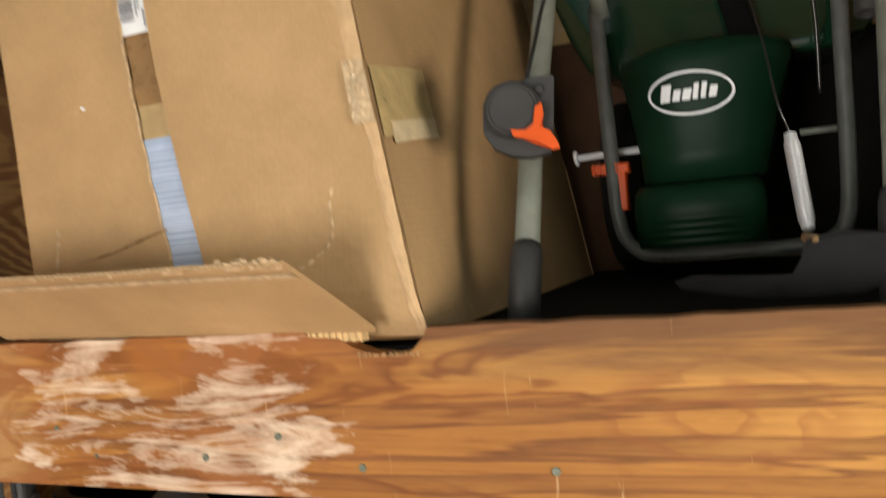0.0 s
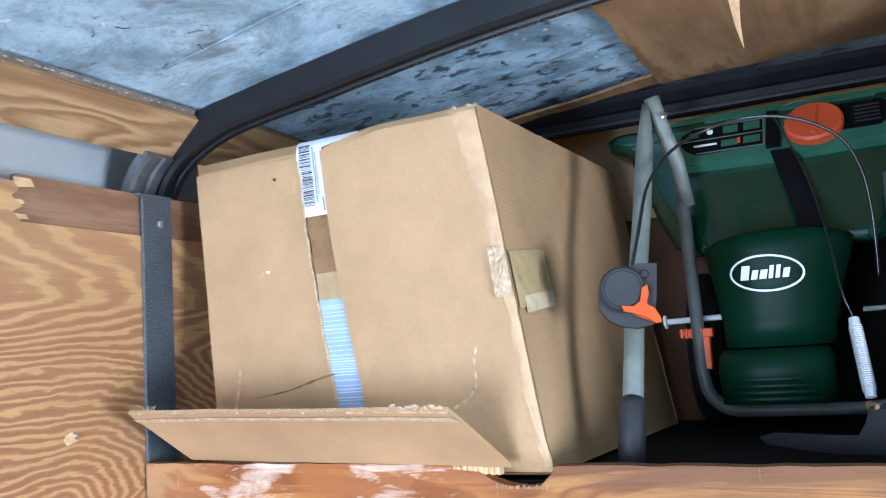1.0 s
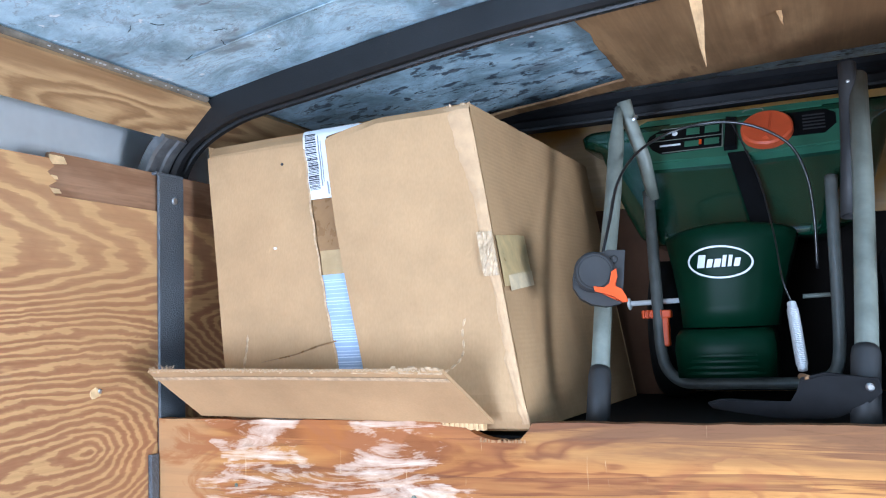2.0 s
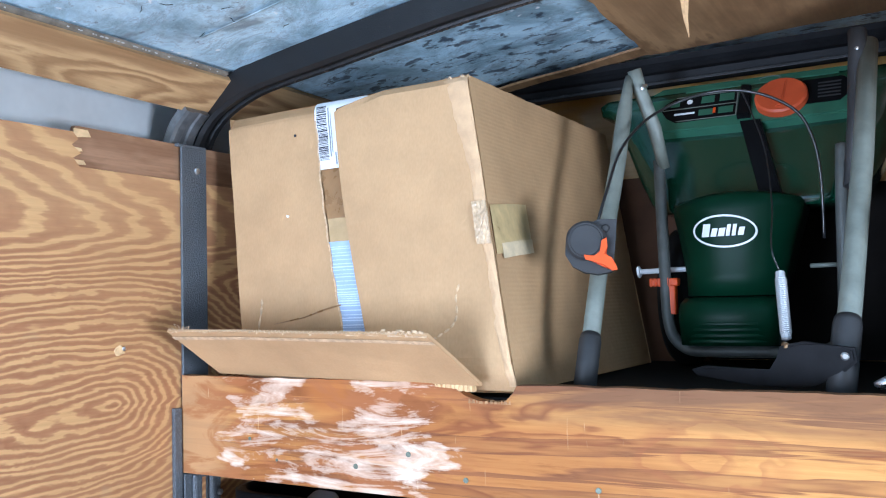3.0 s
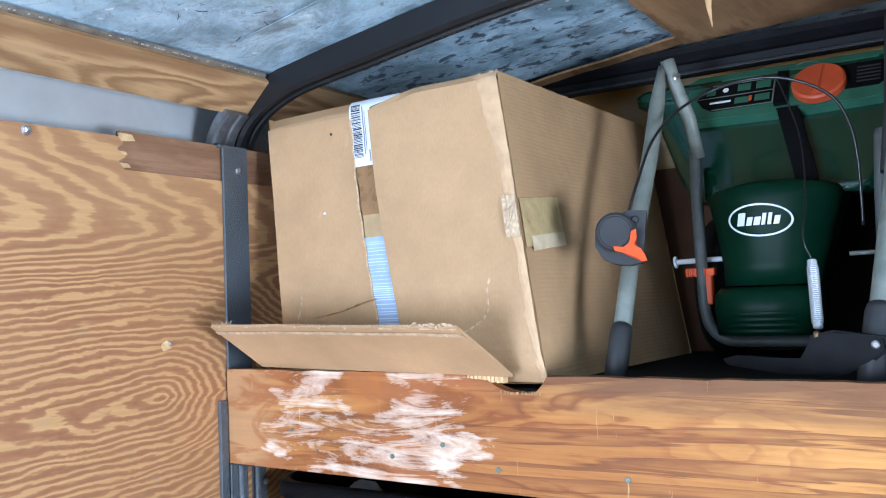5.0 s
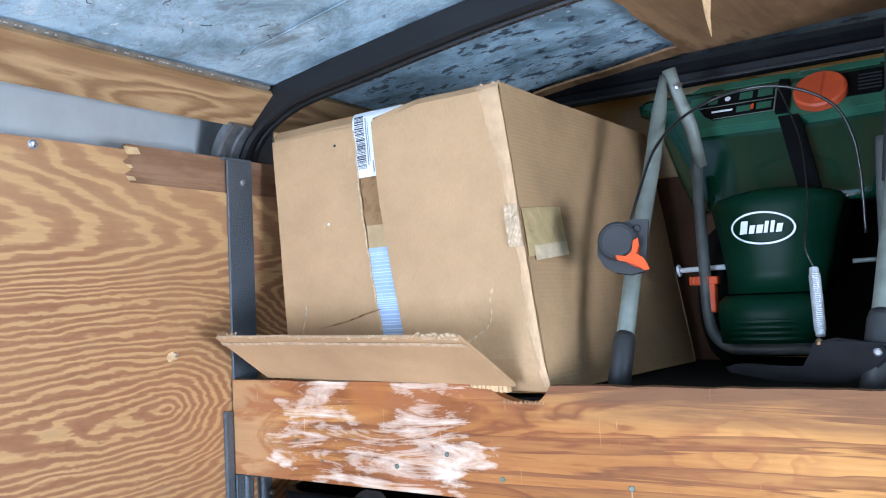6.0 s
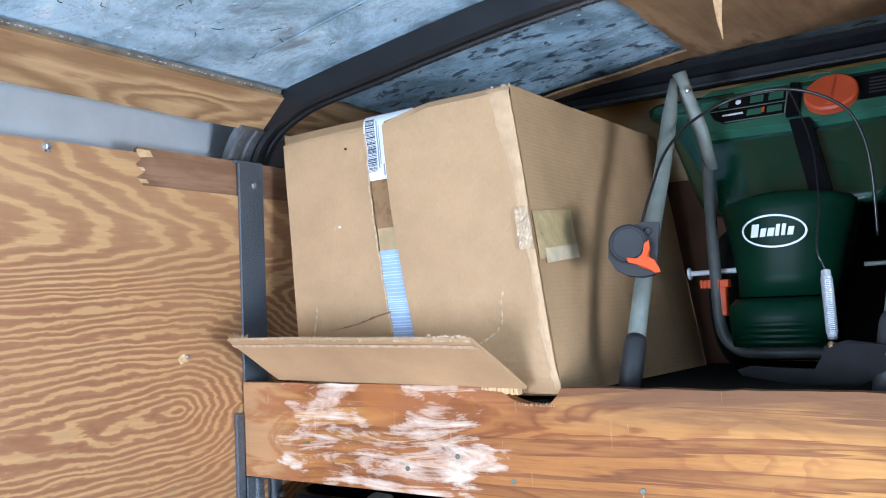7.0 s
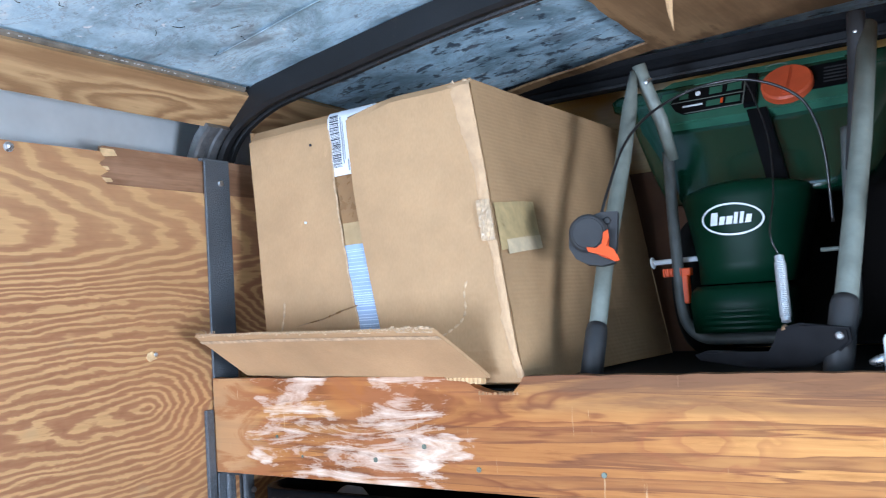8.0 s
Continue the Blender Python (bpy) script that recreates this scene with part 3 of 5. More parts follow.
# roof bow: painted steel channel that bends down behind the liner
BOW = [(-0.030, 1.10), (-0.030, 1.48), (-0.027, 1.560), (-0.012, 1.606), (0.020, 1.637), (0.070, 1.659), (0.12, 1.670), (0.22, 1.683), (0.32, 1.697), (0.45, 1.713), (0.60, 1.725), (0.8, 1.735), (1.1, 1.738), (1.5, 1.728), (1.86, 1.66)]


def channel(bm, path, y0, y1, depth):
    """Hat section swept along a path in the x-z plane; its face looks inward."""
    prof = [(y0, 1.0), (y0, 0.12), (y0 + 0.005, 0.0), (lerp(y0, y1, 0.36), 0.0), (lerp(y0, y1, 0.42), 0.16), (lerp(y0, y1, 0.58), 0.16), (lerp(y0, y1, 0.64), 0.0), (y1 - 0.005, 0.0), (y1, 0.12), (y1, 1.0)]
    rings = []
    for i, p in enumerate(path):
        d = (path[min(i + 1, len(path) - 1)] - path[max(i - 1, 0)]).normalized()
        out = Vector((-d.z, 0, d.x))
        rings.append([bm.verts.new(Vector((p.x, y, p.z)) + out * depth * k) for y, k in prof])
    n = len(prof)
    for a, b in zip(rings, rings[1:]):
        for k in range(n):
            bm.faces.new((a[k], a[(k + 1) % n], b[(k + 1) % n], b[k]))
    bm.faces.new(rings[0])
    bm.faces.new(rings[-1])
    return bm


bow = thing("roof_bow", (0.9, 0.06, 1.735), "black painted steel roof bow with rust along its lip", "roof bow", "", "structure")
part("bow_channel", channel(bmesh.new(), smooth_path([(x, 0, z) for x, z in BOW], 6), 0.052, 0.089, 0.042), M_BOW, bow)
foot_path = smooth_path([(-0.034, 0, 1.44), (-0.034, 0, 1.54), (-0.029, 0, 1.580), (-0.012, 0, 1.614), (0.012, 0, 1.636)], 5)
part("bow_foot", channel(bmesh.new(), foot_path, 0.004, 0.050, 0.016), simple("grey_zinc_plate", (0.16, 0.165, 0.17), 0.35, 0.5, 0.4, 30, 0.2, 60), bow, "bare grey metal foot plate with rust")
rust = bmesh.new()
rng = random.Random(5)
for i in range(220):
    x = rng.uniform(0.15, 1.1)
    z = np.interp(x, [p[0] for p in BOW], [p[1] for p in BOW])
    w, h = rng.uniform(0.0004, 0.0022), rng.uniform(0.0002, 0.0008)
    y = rng.gauss(0.0800, 0.0014)
    block(x - w, x + w, y - 0.5 * w, y + 0.5 * w, z - h, z + 0.002, 0.0, rust)
part("rust_flakes", rust, simple("rust", (0.05, 0.032, 0.022), 0.9, 0, 0.4, 80, 0.5), bow, "brown rust and debris flakes")

# rear rail across the roof at the bulkhead
rail = thing("roof_rail", (0.9, 0.53, 1.72), "dark painted steel rail under the roof", "rail", "", "structure")
prof = [(0.502, 1.700), (0.500, 1.712), (0.506, 1.718), (0.508, 1.726), (0.502, 1.732), (0.502, 1.742), (0.545, 1.748), (0.545, 1.700)]
part("rail_bar", outline(prof, lambda a, b, d: Vector((0.02 + d, a, b)), 1.86), M_RAIL, rail)
part("rail_lip", block(0.02, 1.88, 0.494, 0.512, 1.694, 1.6995, 0.001), M_BOW, rail)


def brown_trim(u, v, off):
    x = lerp(0.24, 0.60, u)
    return Vector((x, lerp(0.478, 0.52, v) - 0.012 * u, np.interp(x, [p[0] for p in ROOF], [p[1] for p in ROOF]) - 0.014 - off + 0.002 * math.sin(9 * u)))


structure("trim_roof", sheet(brown_trim, 14, 2, 0.004), M_CEILPLY, "thin brown wood strip above the rail", "trim")


def panel_point(u, v, off):
    x, y = lerp(0.565, 1.80, u), lerp(0.06, 0.50, v)
    x += (0.008 * noise.noise(Vector((y * 12, 0, 7))) + 0.003 * noise.noise(Vector((y * 60, 2, 7)))) * (1 - u) if u < 0.02 else 0
    sag = 0.010 * math.sin(math.pi * min(1, u * 3)) + 0.004 * noise.noise(Vector((x * 7, y * 2, 0)))
    return Vector((x, y, np.interp(x, [p[0] for p in ROOF], [p[1] for p in ROOF]) - 0.016 - sag * (0.3 + 0.7 * math.sin(math.pi * v)) - off))


structure("ceiling_panel", sheet(panel_point, 60, 24, 0.005), M_CEILPLY, "sagging brown plywood ceiling panel, splintered", "ceiling panel")


def splinter(base, tip, w):
    b, t = Vector(base), Vector(tip)
    d = t - b
    side = Vector((1, 0.4, 0)).normalized()
    bm = bmesh.new()
    rows = []
    for k, f in ((0, 1.0), (0.3, 0.95), (0.55, 0.7), (0.8, 0.35), (1, 0.06)):
        p = b + d * k + side * 0.003 * math.sin(5 * k)
        rows.append([bm.verts.new(p + side * w * f * s + Vector((0, 0.0015 * q, 0))) for s, q in ((-1, 0), (0, -1), (1, 0), (0, 1))])
    for r0, r1 in zip(rows, rows[1:]):
        for k in range(4):
            bm.faces.new((r0[k], r0[(k + 1) % 4], r1[(k + 1) % 4], r1[k]))
    bm.faces.new(rows[0])
    bm.faces.new(rows[-1])
    return bm


sp = bpy.data.objects["ceiling_panel"]
part("splinter", splinter((0.722, 0.028, 1.738), (0.742, 0.014, 1.622), 0.0075), M_SPLINT, sp, "pale torn wood splinter hanging down")
part("splinter", splinter((0.80, 0.24, 1.755), (0.815, 0.23, 1.722), 0.004), M_SPLINT, sp, "pale torn wood splinter hanging down")

# ---- strap and bracket on the side wall ----
strap = thing("wall_strap", (0.0, 0.023, 1.06), "black hammered steel strap riveted upright on the plywood", "metal strap", "", "structure")
sb = block(-0.0045, 0.0, 0.003, 0.053, 1.062, 1.585, 0.0012)
block(-0.013, 0.0003, -0.003, 0.053, 1.5845, 1.589, 0.0015, sb)
part("strap_plate", sb, M_STEEL, strap)
part("rivet", disc((0.001, 0.033, 1.551), (1, 0, 0), 0.0055, 0.004, 18), M_BARE, strap, "bright steel rivet head")
bracket = thing("slotted_bracket", (0.0, 0.02, 1.0), "black hammered slotted steel bracket below the board end", "bracket")
part("back_plate", block(-0.0045, 0.002, -0.016, -0.002, 0.95, 1.203, 0.001), M_STEEL, bracket)
part("slot_plate", block(0.003, 0.006, -0.002, 0.070, 0.95, 1.108, 0.001), M_STEEL, bracket)
part("fold", block(0.006, 0.014, 0.010, 0.026, 0.95, 1.106, 0.004), M_STEEL, bracket)
part("fold", block(0.006, 0.014, 0.042, 0.052, 0.95, 1.102, 0.003), M_STEEL, bracket)
part("slot", block(0.0055, 0.0065, 0.029, 0.038, 1.03, 1.098, 0.0), M_WALL, bracket, "slot showing plywood behind")
part("bolt", disc((0.008, 0.006, 1.052), (1, 0, 0), 0.007, 0.006, 6), M_BARE, bracket, "zinc bolt head")
part("bolt", disc((0.008, 0.066, 1.070), (1, 0, 0), 0.005, 0.006, 6), M_BARE, bracket, "zinc bolt head")
screw = thing("wall_bolt", (-0.004, -0.308, 1.568), "small zinc hex bolt in the plywood edge", "bolt")
part("head", disc((-0.001, -0.308, 1.569), (1, 0, 0), 0.0048, 0.006, 6), M_BARE, screw)
part("washer", disc((-0.0045, -0.308, 1.569), (1, 0, 0), 0.0066, 0.002, 20), M_BARE, screw)
chip = thing("wood_chip_mark", (-0.004, -0.103, 1.292), "pale chipped spot with a screw in the plywood", "wood chip")
cb = bmesh.new()
bmesh.ops.create_icosphere(cb, subdivisions=2, radius=1)
for v in cb.verts:
    k = 1 + 0.5 * noise.noise(v.co * 2)
    v.co = Vector((-0.005 + v.co.x * 0.0022 * k, -0.106 + v.co.y * 0.009 * k, 1.292 + v.co.z * 0.007 * k))
part("splintered_wood", cb, M_FRESH, chip)
part("screw_head", disc((-0.003, -0.100, 1.294), (1, 0, 0), 0.0032, 0.003, 12), M_BARE, chip)

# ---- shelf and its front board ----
# the deck's near-black colour holds the shade cast by the front board
structure("shelf", block(0.004, 1.90, 0.019, Y_BACK - 0.002, 1.214, 1.232, 0.001), M_SHELF_SHADE, "shelf deck coloured black for the shade it lies in", "shelf")
board = thing("shelf_board", (0.95, 0.009, 1.11), "worn orange plywood shelf front board with rubbed white paint", "wooden board")
top = [(0.0, 1.2495)]
rng = random.Random(3)
x = 0.02
while x < 1.85:
    if not 0.40 < x < 0.54:
        top.append((x, 1.2495 + rng.uniform(-0.0012, 0.0008)))
    elif x < 0.42:
        top += [(0.419, 1.249), (0.424, 1.2445), (0.44, 1.2435), (0.452, 1.2425), (0.464, 1.2350), (0.478, 1.2305), (0.498, 1.2280), (0.516, 1.2300), (0.526, 1.240), (0.531, 1.2485)]
        x = 0.54
    x += 0.022
poly = [(1.90, 1.2495), (1.90, 1.102), (1.2, 1.106)] + [(0.6, 1.108), (0.0, 1.110)]
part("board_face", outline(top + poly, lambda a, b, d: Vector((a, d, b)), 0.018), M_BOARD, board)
for nx, nz, r in ((0.383, 1.161, 0.0034), (0.304, 1.141, 0.0034), (0.462, 1.136, 0.0034), (0.625, 1.138, 0.0034), (0.175, 1.140, 0.002), (0.128, 1.166, 0.0025), (0.92, 1.14, 0.0034)):
    part("screw", disc((nx, -0.0004, nz), (0, 1, 0), r, 0.002, 14, None, 0.0005), M_SCREW, board, "greenish countersunk screw head")
rng = random.Random(9)
for i in range(17):
    x = 0.422 + 0.0030 * i
    part("splinter", outline([(x, 1.2405 - 0.002 * rng.random()), (x + 0.003, 1.2405 - 0.002 * rng.random()), (x + 0.0028, 1.2465 + 0.003 * rng.random()), (x + 0.0004, 1.2465 + 0.003 * rng.random())], lambda a, b, d: Vector((a, 0.0004 + d + 0.0012 * (i % 2), b)), 0.012), M_FRESH, board)
x = 0.468
while x < 0.522:
    w = rng.uniform(0.002, 0.007)
    part("splinter", outline([(x, 1.2265), (x + w, 1.2268), (x + 0.8 * w, 1.2290 + 0.0025 * rng.random()), (x + 0.2 * w, 1.2285 + 0.003 * rng.random())], lambda a, b, d: Vector((a, -0.0004 + d, b)), 0.008), M_SPLIT, board)
    x += w + rng.uniform(0, 0.002)

# ---- cardboard box ----
carton = thing("cardboard_box", (0.30, 0.24, 1.232), "battered brown cardboard box with taped front, resting on the shelf", "cardboard box")
FTL, FTR, FBR, FBL = Vector((0.026, 0.077, 1.634)), Vector((0.442, 0.073, 1.640)), Vector((0.524, 0.018, 1.238)), Vector((0.105, 0.022, 1.233))
BTL, BTR, BBR, BBL = Vector((0.028, 0.52, 1.655)), Vector((0.464, 0.555, 1.632)), Vector((0.535, 0.54, 1.233)), Vector((0.10, 0.52, 1.233))


def bil(a, b, c, d, u, v):
    """a low left, b low right, c high right, d high left"""
    return a.lerp(b, u).lerp(d.lerp(c, u), v)


def wave(p, amount):
    return amount * (noise.noise(p * 6) + 0.4 * noise.noise(p * 17))


def front(u, v, off):
    p = bil(FBL, FBR, FTR, FTL, u, min(v, 1.0))
    n = Vector((0.0, -0.99, 0.14))
    bulge = 0.006 * math.sin(math.pi * min(max(u, 0), 1)) * math.sin(math.pi * min(v, 1.0))
    p = p + n * (off + wave(p, 0.0035) + bulge)
    if v < 0.10:
        k = (0.10 - max(v, 0.0)) / 0.10
        p.y += 0.012 * k * k + 0.007 * k * math.exp(-((u - 0.83) / 0.07) ** 2)
    if v > 0.965:
        k = (v - 0.965) / 0.035
        p.y += 0.010 * k * k
    return p


def right(u, v, off):
    p = bil(FBR, BBR, BTR, FTR, u, v)
    n = Vector((0.975, -0.03, 0.2))
    dent = -0.010 * math.exp(-((v - 0.5) / 0.35) ** 2) * math.exp(-((u - 0.28) / 0.14) ** 2) * min(1, u * 5)
    ridge = -0.014 * math.exp(-((u - 0.66 + 0.12 * (v - 0.5)) / 0.20) ** 2) * math.sin(math.pi * min(1, v + 0.1))
    return p + n * (off + wave(p, 0.003) * min(1, u * 8) + dent + ridge)


def closed_box():
    bm = bmesh.new()
    n = 28
    grids = [
        (lambda u, v: front(u, v, 0.0)),
        (lambda u, v: right(u, v, 0.0)),
        (lambda u, v: bil(BBR, BBL, BTL, BTR, u, v)),
        (lambda u, v: bil(BBL, FBL, FTL, BTL, u, v)),
        (lambda u, v: bil(front(0, 1, 0).lerp(FTL, 0), right(0, 1, 0), BTR, BTL, u, v) + Vector((0, 0, 0.012 * math.sin(math.pi * u) * math.sin(math.pi * v)))),
        (lambda u, v: bil(FBL, FBR, BBR, BBL, u, v)),
    ]
    for g in grids:
        vs = [[bm.verts.new(g(i / n, j / n)) for j in range(n + 1)] for i in range(n + 1)]
        for i in range(n):
            for j in range(n):
                bm.faces.new((vs[i][j], vs[i + 1][j], vs[i + 1][j + 1], vs[i][j + 1]))
    bmesh.ops.remove_doubles(bm, verts=bm.verts[:], dist=0.0015)
    return bm


part("box_body", closed_box(), M_CARDSIDE, carton)
GL = lambda v: lerp(0.438, 0.400, v) + 0.002 * math.sin(60 * v)
GR = lambda v: lerp(0.522, 0.488, v) + 0.002 * math.sin(7 * v)
part("front_flap", sheet(lambda u, v, off: front(lerp(0.0, GL(v), u), lerp(0.0, lerp(0.952, 0.945, u), v), 0.0015 + off * (1.0 - 0.5 * u)), 20, 40, 0.004), M_CARD, carton)
part("front_flap", sheet(lambda u, v, off: front(lerp(GR(v), 0.995, u), lerp(0.0, 0.945 + 0.053 * min(1.0, u * 2.6) ** 0.8, v), 0.0015 + off * (1 + 0.8 * (1 - u) * v)), 26, 40, 0.004), M_CARD, carton)
seam = part("front_seam", sheet(lambda u, v, off: front(lerp(GL(v) + 0.003, GR(v) - 0.003, u), lerp(0.03, 0.99, v), 0.0008 + off), 6, 60, 0.0004), M_CARD, carton, "recessed seam between two front flaps")


def decal(name, u0, u1, v0, v1, lift, mat, parent, label=""):
    return part(name, sheet(lambda u, v, off: front(lerp(lerp(GL(lerp(v0, v1, v)), GR(lerp(v0, v1, v)), u0), lerp(GL(lerp(v0, v1, v)), GR(lerp(v0, v1, v)), u1), u), lerp(v0, v1, v), lift + off), 6, 24, 0.0004), mat, parent, label)


decal("packing_tape", 0.04, 0.98, 0.56, 0.75, 0.0016, M_TAPE, seam, "glossy dark brown packing tape")
decal("clear_tape", 0.04, 0.98, 0.48, 0.565, 0.0022, M_TAPE2, seam, "clear tape over cardboard")
blue = decal("blue_label", -0.06, 0.98, 0.10, 0.485, 0.0030, M_BLUE, seam, "pale blue printed shipping label with fine lines")
lines = bmesh.new()
rng = random.Random(11)
v = 0.11
while v < 0.475:
    h = rng.choice((0.0015, 0.002, 0.003))
    sheet(lambda a, b, off: front(lerp(GL(v + h * b), GR(v + h * b), lerp(-0.05, 0.97, a)), v + h * b, 0.0038 + off), 3, 1, 0.0002, lines)
    v += h + rng.choice((0.005, 0.008, 0.012))
part("label_line", lines, M_PALE, blue, "white printed lines")
white = decal("barcode_label", -0.05, 1.0, 0.742, 0.999, 0.0040, M_PAPER, seam, "white shipping label with a black barcode")
bars = bmesh.new()
v = 0.775
while v < 0.975:
    h = rng.choice((0.0018, 0.003, 0.005))
    sheet(lambda a, b, off: front(lerp(GL(v + h * b), GR(v + h * b), lerp(0.05, 0.52, a)), v + h * b, 0.0048 + off), 3, 1, 0.0002, bars)
    v += h + rng.choice((0.0018, 0.003, 0.004))
part("barcode", bars, M_INK, white, "black barcode lines")
small = bmesh.new()
for a0, w, v0, v1 in ((0.60, 0.05, 0.785, 0.97), (0.70, 0.03, 0.80, 0.95), (0.82, 0.06, 0.755, 0.80)):
    sheet(lambda a, b, off: front(lerp(GL(lerp(v0, v1, b)), GR(lerp(v0, v1, b)), a0 + w * a), lerp(v0, v1, b), 0.0048 + off), 1, 6, 0.0002, small)
part("label_print", small, simple("grey_ink", (0.25, 0.26, 0.28), 0.6), white, "unreadable small grey print")
# the label's end folds over the top edge
part("label_end", sheet(lambda u, v, off: front(lerp(0.42, 0.63 - 0.03 * v, u), lerp(0.948 + 0.040 * u, 0.998, v), 0.0042 + off), 8, 5, 0.0004), M_PAPER, seam, "white label end turned along the top edge")

part("crushed_edge", sheet(lambda u, v, off: front(lerp(0.962 + 0.014 * noise.noise(Vector((v * 9, 3, 0))) + 0.006 * noise.noise(Vector((v * 40, 1, 0))) + 0.012 * (1 - v) - 0.050 * max(0, v - 0.62) / 0.38, 1.0, u), lerp(0.015, 0.99, v), 0.0046 + off * math.sin(math.pi * lerp(0.1, 0.9, u)) + 0.001 * noise.noise(Vector((u * 3, v * 30, 0)))), 8, 70, 0.0022), M_CARDEDGE, carton, "pale crushed and scuffed box edge")
part("side_tape", sheet(lambda u, v, off: right(lerp(0.0, 0.25, u), lerp(0.41, 0.565, v) + 0.035 * u, 0.0020 + off), 10, 8, 0.0005), M_YTAPE, carton, "yellowed clear tape wrapped round the edge")
part("side_tape", sheet(lambda u, v, off: right(lerp(0.03, 0.252, u), lerp(0.398, 0.445, v) + 0.035 * u, 0.0028 + off), 10, 3, 0.0004), M_PTAPE, carton, "pale tape strip")
part("tape_wrinkle", sheet(lambda u, v, off: front(lerp(0.955, 1.002, u), lerp(0.44, 0.575, v), 0.0088 + off + 0.0016 * noise.noise(Vector((u * 9, v * 14, 0)))), 10, 16, 0.0006), simple("clear_tape_wrinkled", (0.50, 0.355, 0.215), 0.2, 0, 0.25, 120, 0.6, 220), carton, "shiny wrinkled clear tape on the edge")

# frayed corner and the cut flute edge beside the seam
cf = bmesh.new()
rng = random.Random(21)


def scrap(bm, c, w, h):
    a, b, e = (bm.verts.new(c + Vector(q)) for q in ((-w, -0.001, -0.003), (w, -0.001, -0.003), (0, 0.003, -0.003)))
    d = bm.verts.new(c + Vector((rng.uniform(-w, w), rng.uniform(-0.004, 0.004), h)))
    for face in ((a, b, d), (b, e, d), (e, a, d), (a, e, b)):
        bm.faces.new(face)


for i in range(60):
    scrap(cf, front(rng.uniform(0.92, 1.0), 0.998, rng.uniform(-0.004, 0.008)), rng.uniform(0.001, 0.003), rng.uniform(0.0005, 0.003))
part("frayed_corner", cf, M_FLUTE, carton, "frayed pale paper at the top corner")
part("flute_edge", sheet(lambda u, v, off: front(lerp(GL(lerp(0.03, 0.93, v)) - 0.0035 - 0.003 * abs(math.sin(170 * v)), GL(lerp(0.03, 0.93, v)) + 0.0012 + 0.0015 * noise.noise(Vector((v * 70, 0, 1))), u), lerp(0.03, 0.93, v), 0.0042 + off), 2, 260, 0.0006), M_FLUTE, carton, "pale ragged cut edge of the flap")

# creases: low folded ridges in the front board
for pts in (((0.88, 0.335), (0.858, 0.285), (0.852, 0.23), (0.83, 0.195), (0.79, 0.17), (0.75, 0.15)), ((0.105, 0.31), (0.098, 0.27), (0.078, 0.20), (0.07, 0.15), (0.055, 0.12))):
    path = [front(a, b, 0.0043) for a, b in [(p.x, p.y) for p in smooth_path([(a, b, 0) for a, b in pts], 5)]]
    part("crease", tube(path, [0.0005] + [0.0012 + 0.0014 * abs(math.sin(2.1 * k)) for k in range(len(path) - 2)] + [0.0005], 6), M_FLUTE, carton, "raised crease in the board")
part("torn_slit", tube([front(a, b, 0.0048) for a, b in ((0.15, 0.215), (0.28, 0.235), (0.38, 0.262), (0.436, 0.272))], [0.0004, 0.0011, 0.0013, 0.001], 6), M_TAPE, carton, "dark slit in the front board")
part("puncture", disc(front(0.31, 0.885, 0.0052), (0, 1, 0), 0.002, 0.002, 12), M_INK, carton, "small dark puncture")
part("speck", disc(front(0.253, 0.59, 0.0054), (0, 1, 0), 0.0018, 0.001, 10), M_PAPER, carton, "white paint speck")

# the open flap that leans out over the board
HL, HR, TL, TR = Vector((0.068, 0.006, 1.2530)), Vector((0.486, 0.000, 1.2470)), Vector((0.054, -0.078, 1.316)), Vector((0.464, -0.087, 1.311))


def flap(u, v, off):
    p = HL.lerp(HR, u).lerp(TL.lerp(TR, u), v)
    return p + Vector((0, -0.62, -0.78)) * (-off) + Vector((0, 0, 0.003 * math.sin(math.pi * v) * math.sin(3 * u) + wave(p, 0.0015) * v))


open_flap = part("open_flap", sheet(flap, 40, 12, 0.004), M_CARD, carton, "loose cardboard flap leaning out over the board")
part("flap_edge", sheet(lambda u, v, off: flap(u, lerp(0.84, 0.90, v), -0.0012 - off), 40, 2, 0.0006), M_FLUTE, open_flap, "pale scored line along the flap")
fr = bmesh.new()
rng = random.Random(4)


def shred(bm, c, w, h):
    """A bent scrap of torn paper with thickness."""
    lean_y, lean_x = rng.uniform(-0.4, 0.8) * h, rng.uniform(-0.6, 0.6) * w
    a = bm.verts.new(c + Vector((-w, rng.uniform(-0.001, 0.001), -0.002)))
    b = bm.verts.new(c + Vector((w, rng.uniform(-0.001, 0.001), -0.002)))
    d = bm.verts.new(c + Vector((lean_x + w * 0.5, lean_y, h * rng.uniform(0.6, 1.0))))
    f = bm.verts.new(c + Vector((lean_x - w * 0.6, lean_y, h)))
    e = bm.verts.new(c + Vector((0, 0.0025, -0.001)))
    for face in ((a, b, d, f), (b, e, d), (e, a, f), (d, e, f), (a, e, b)):
        bm.faces.new(face)


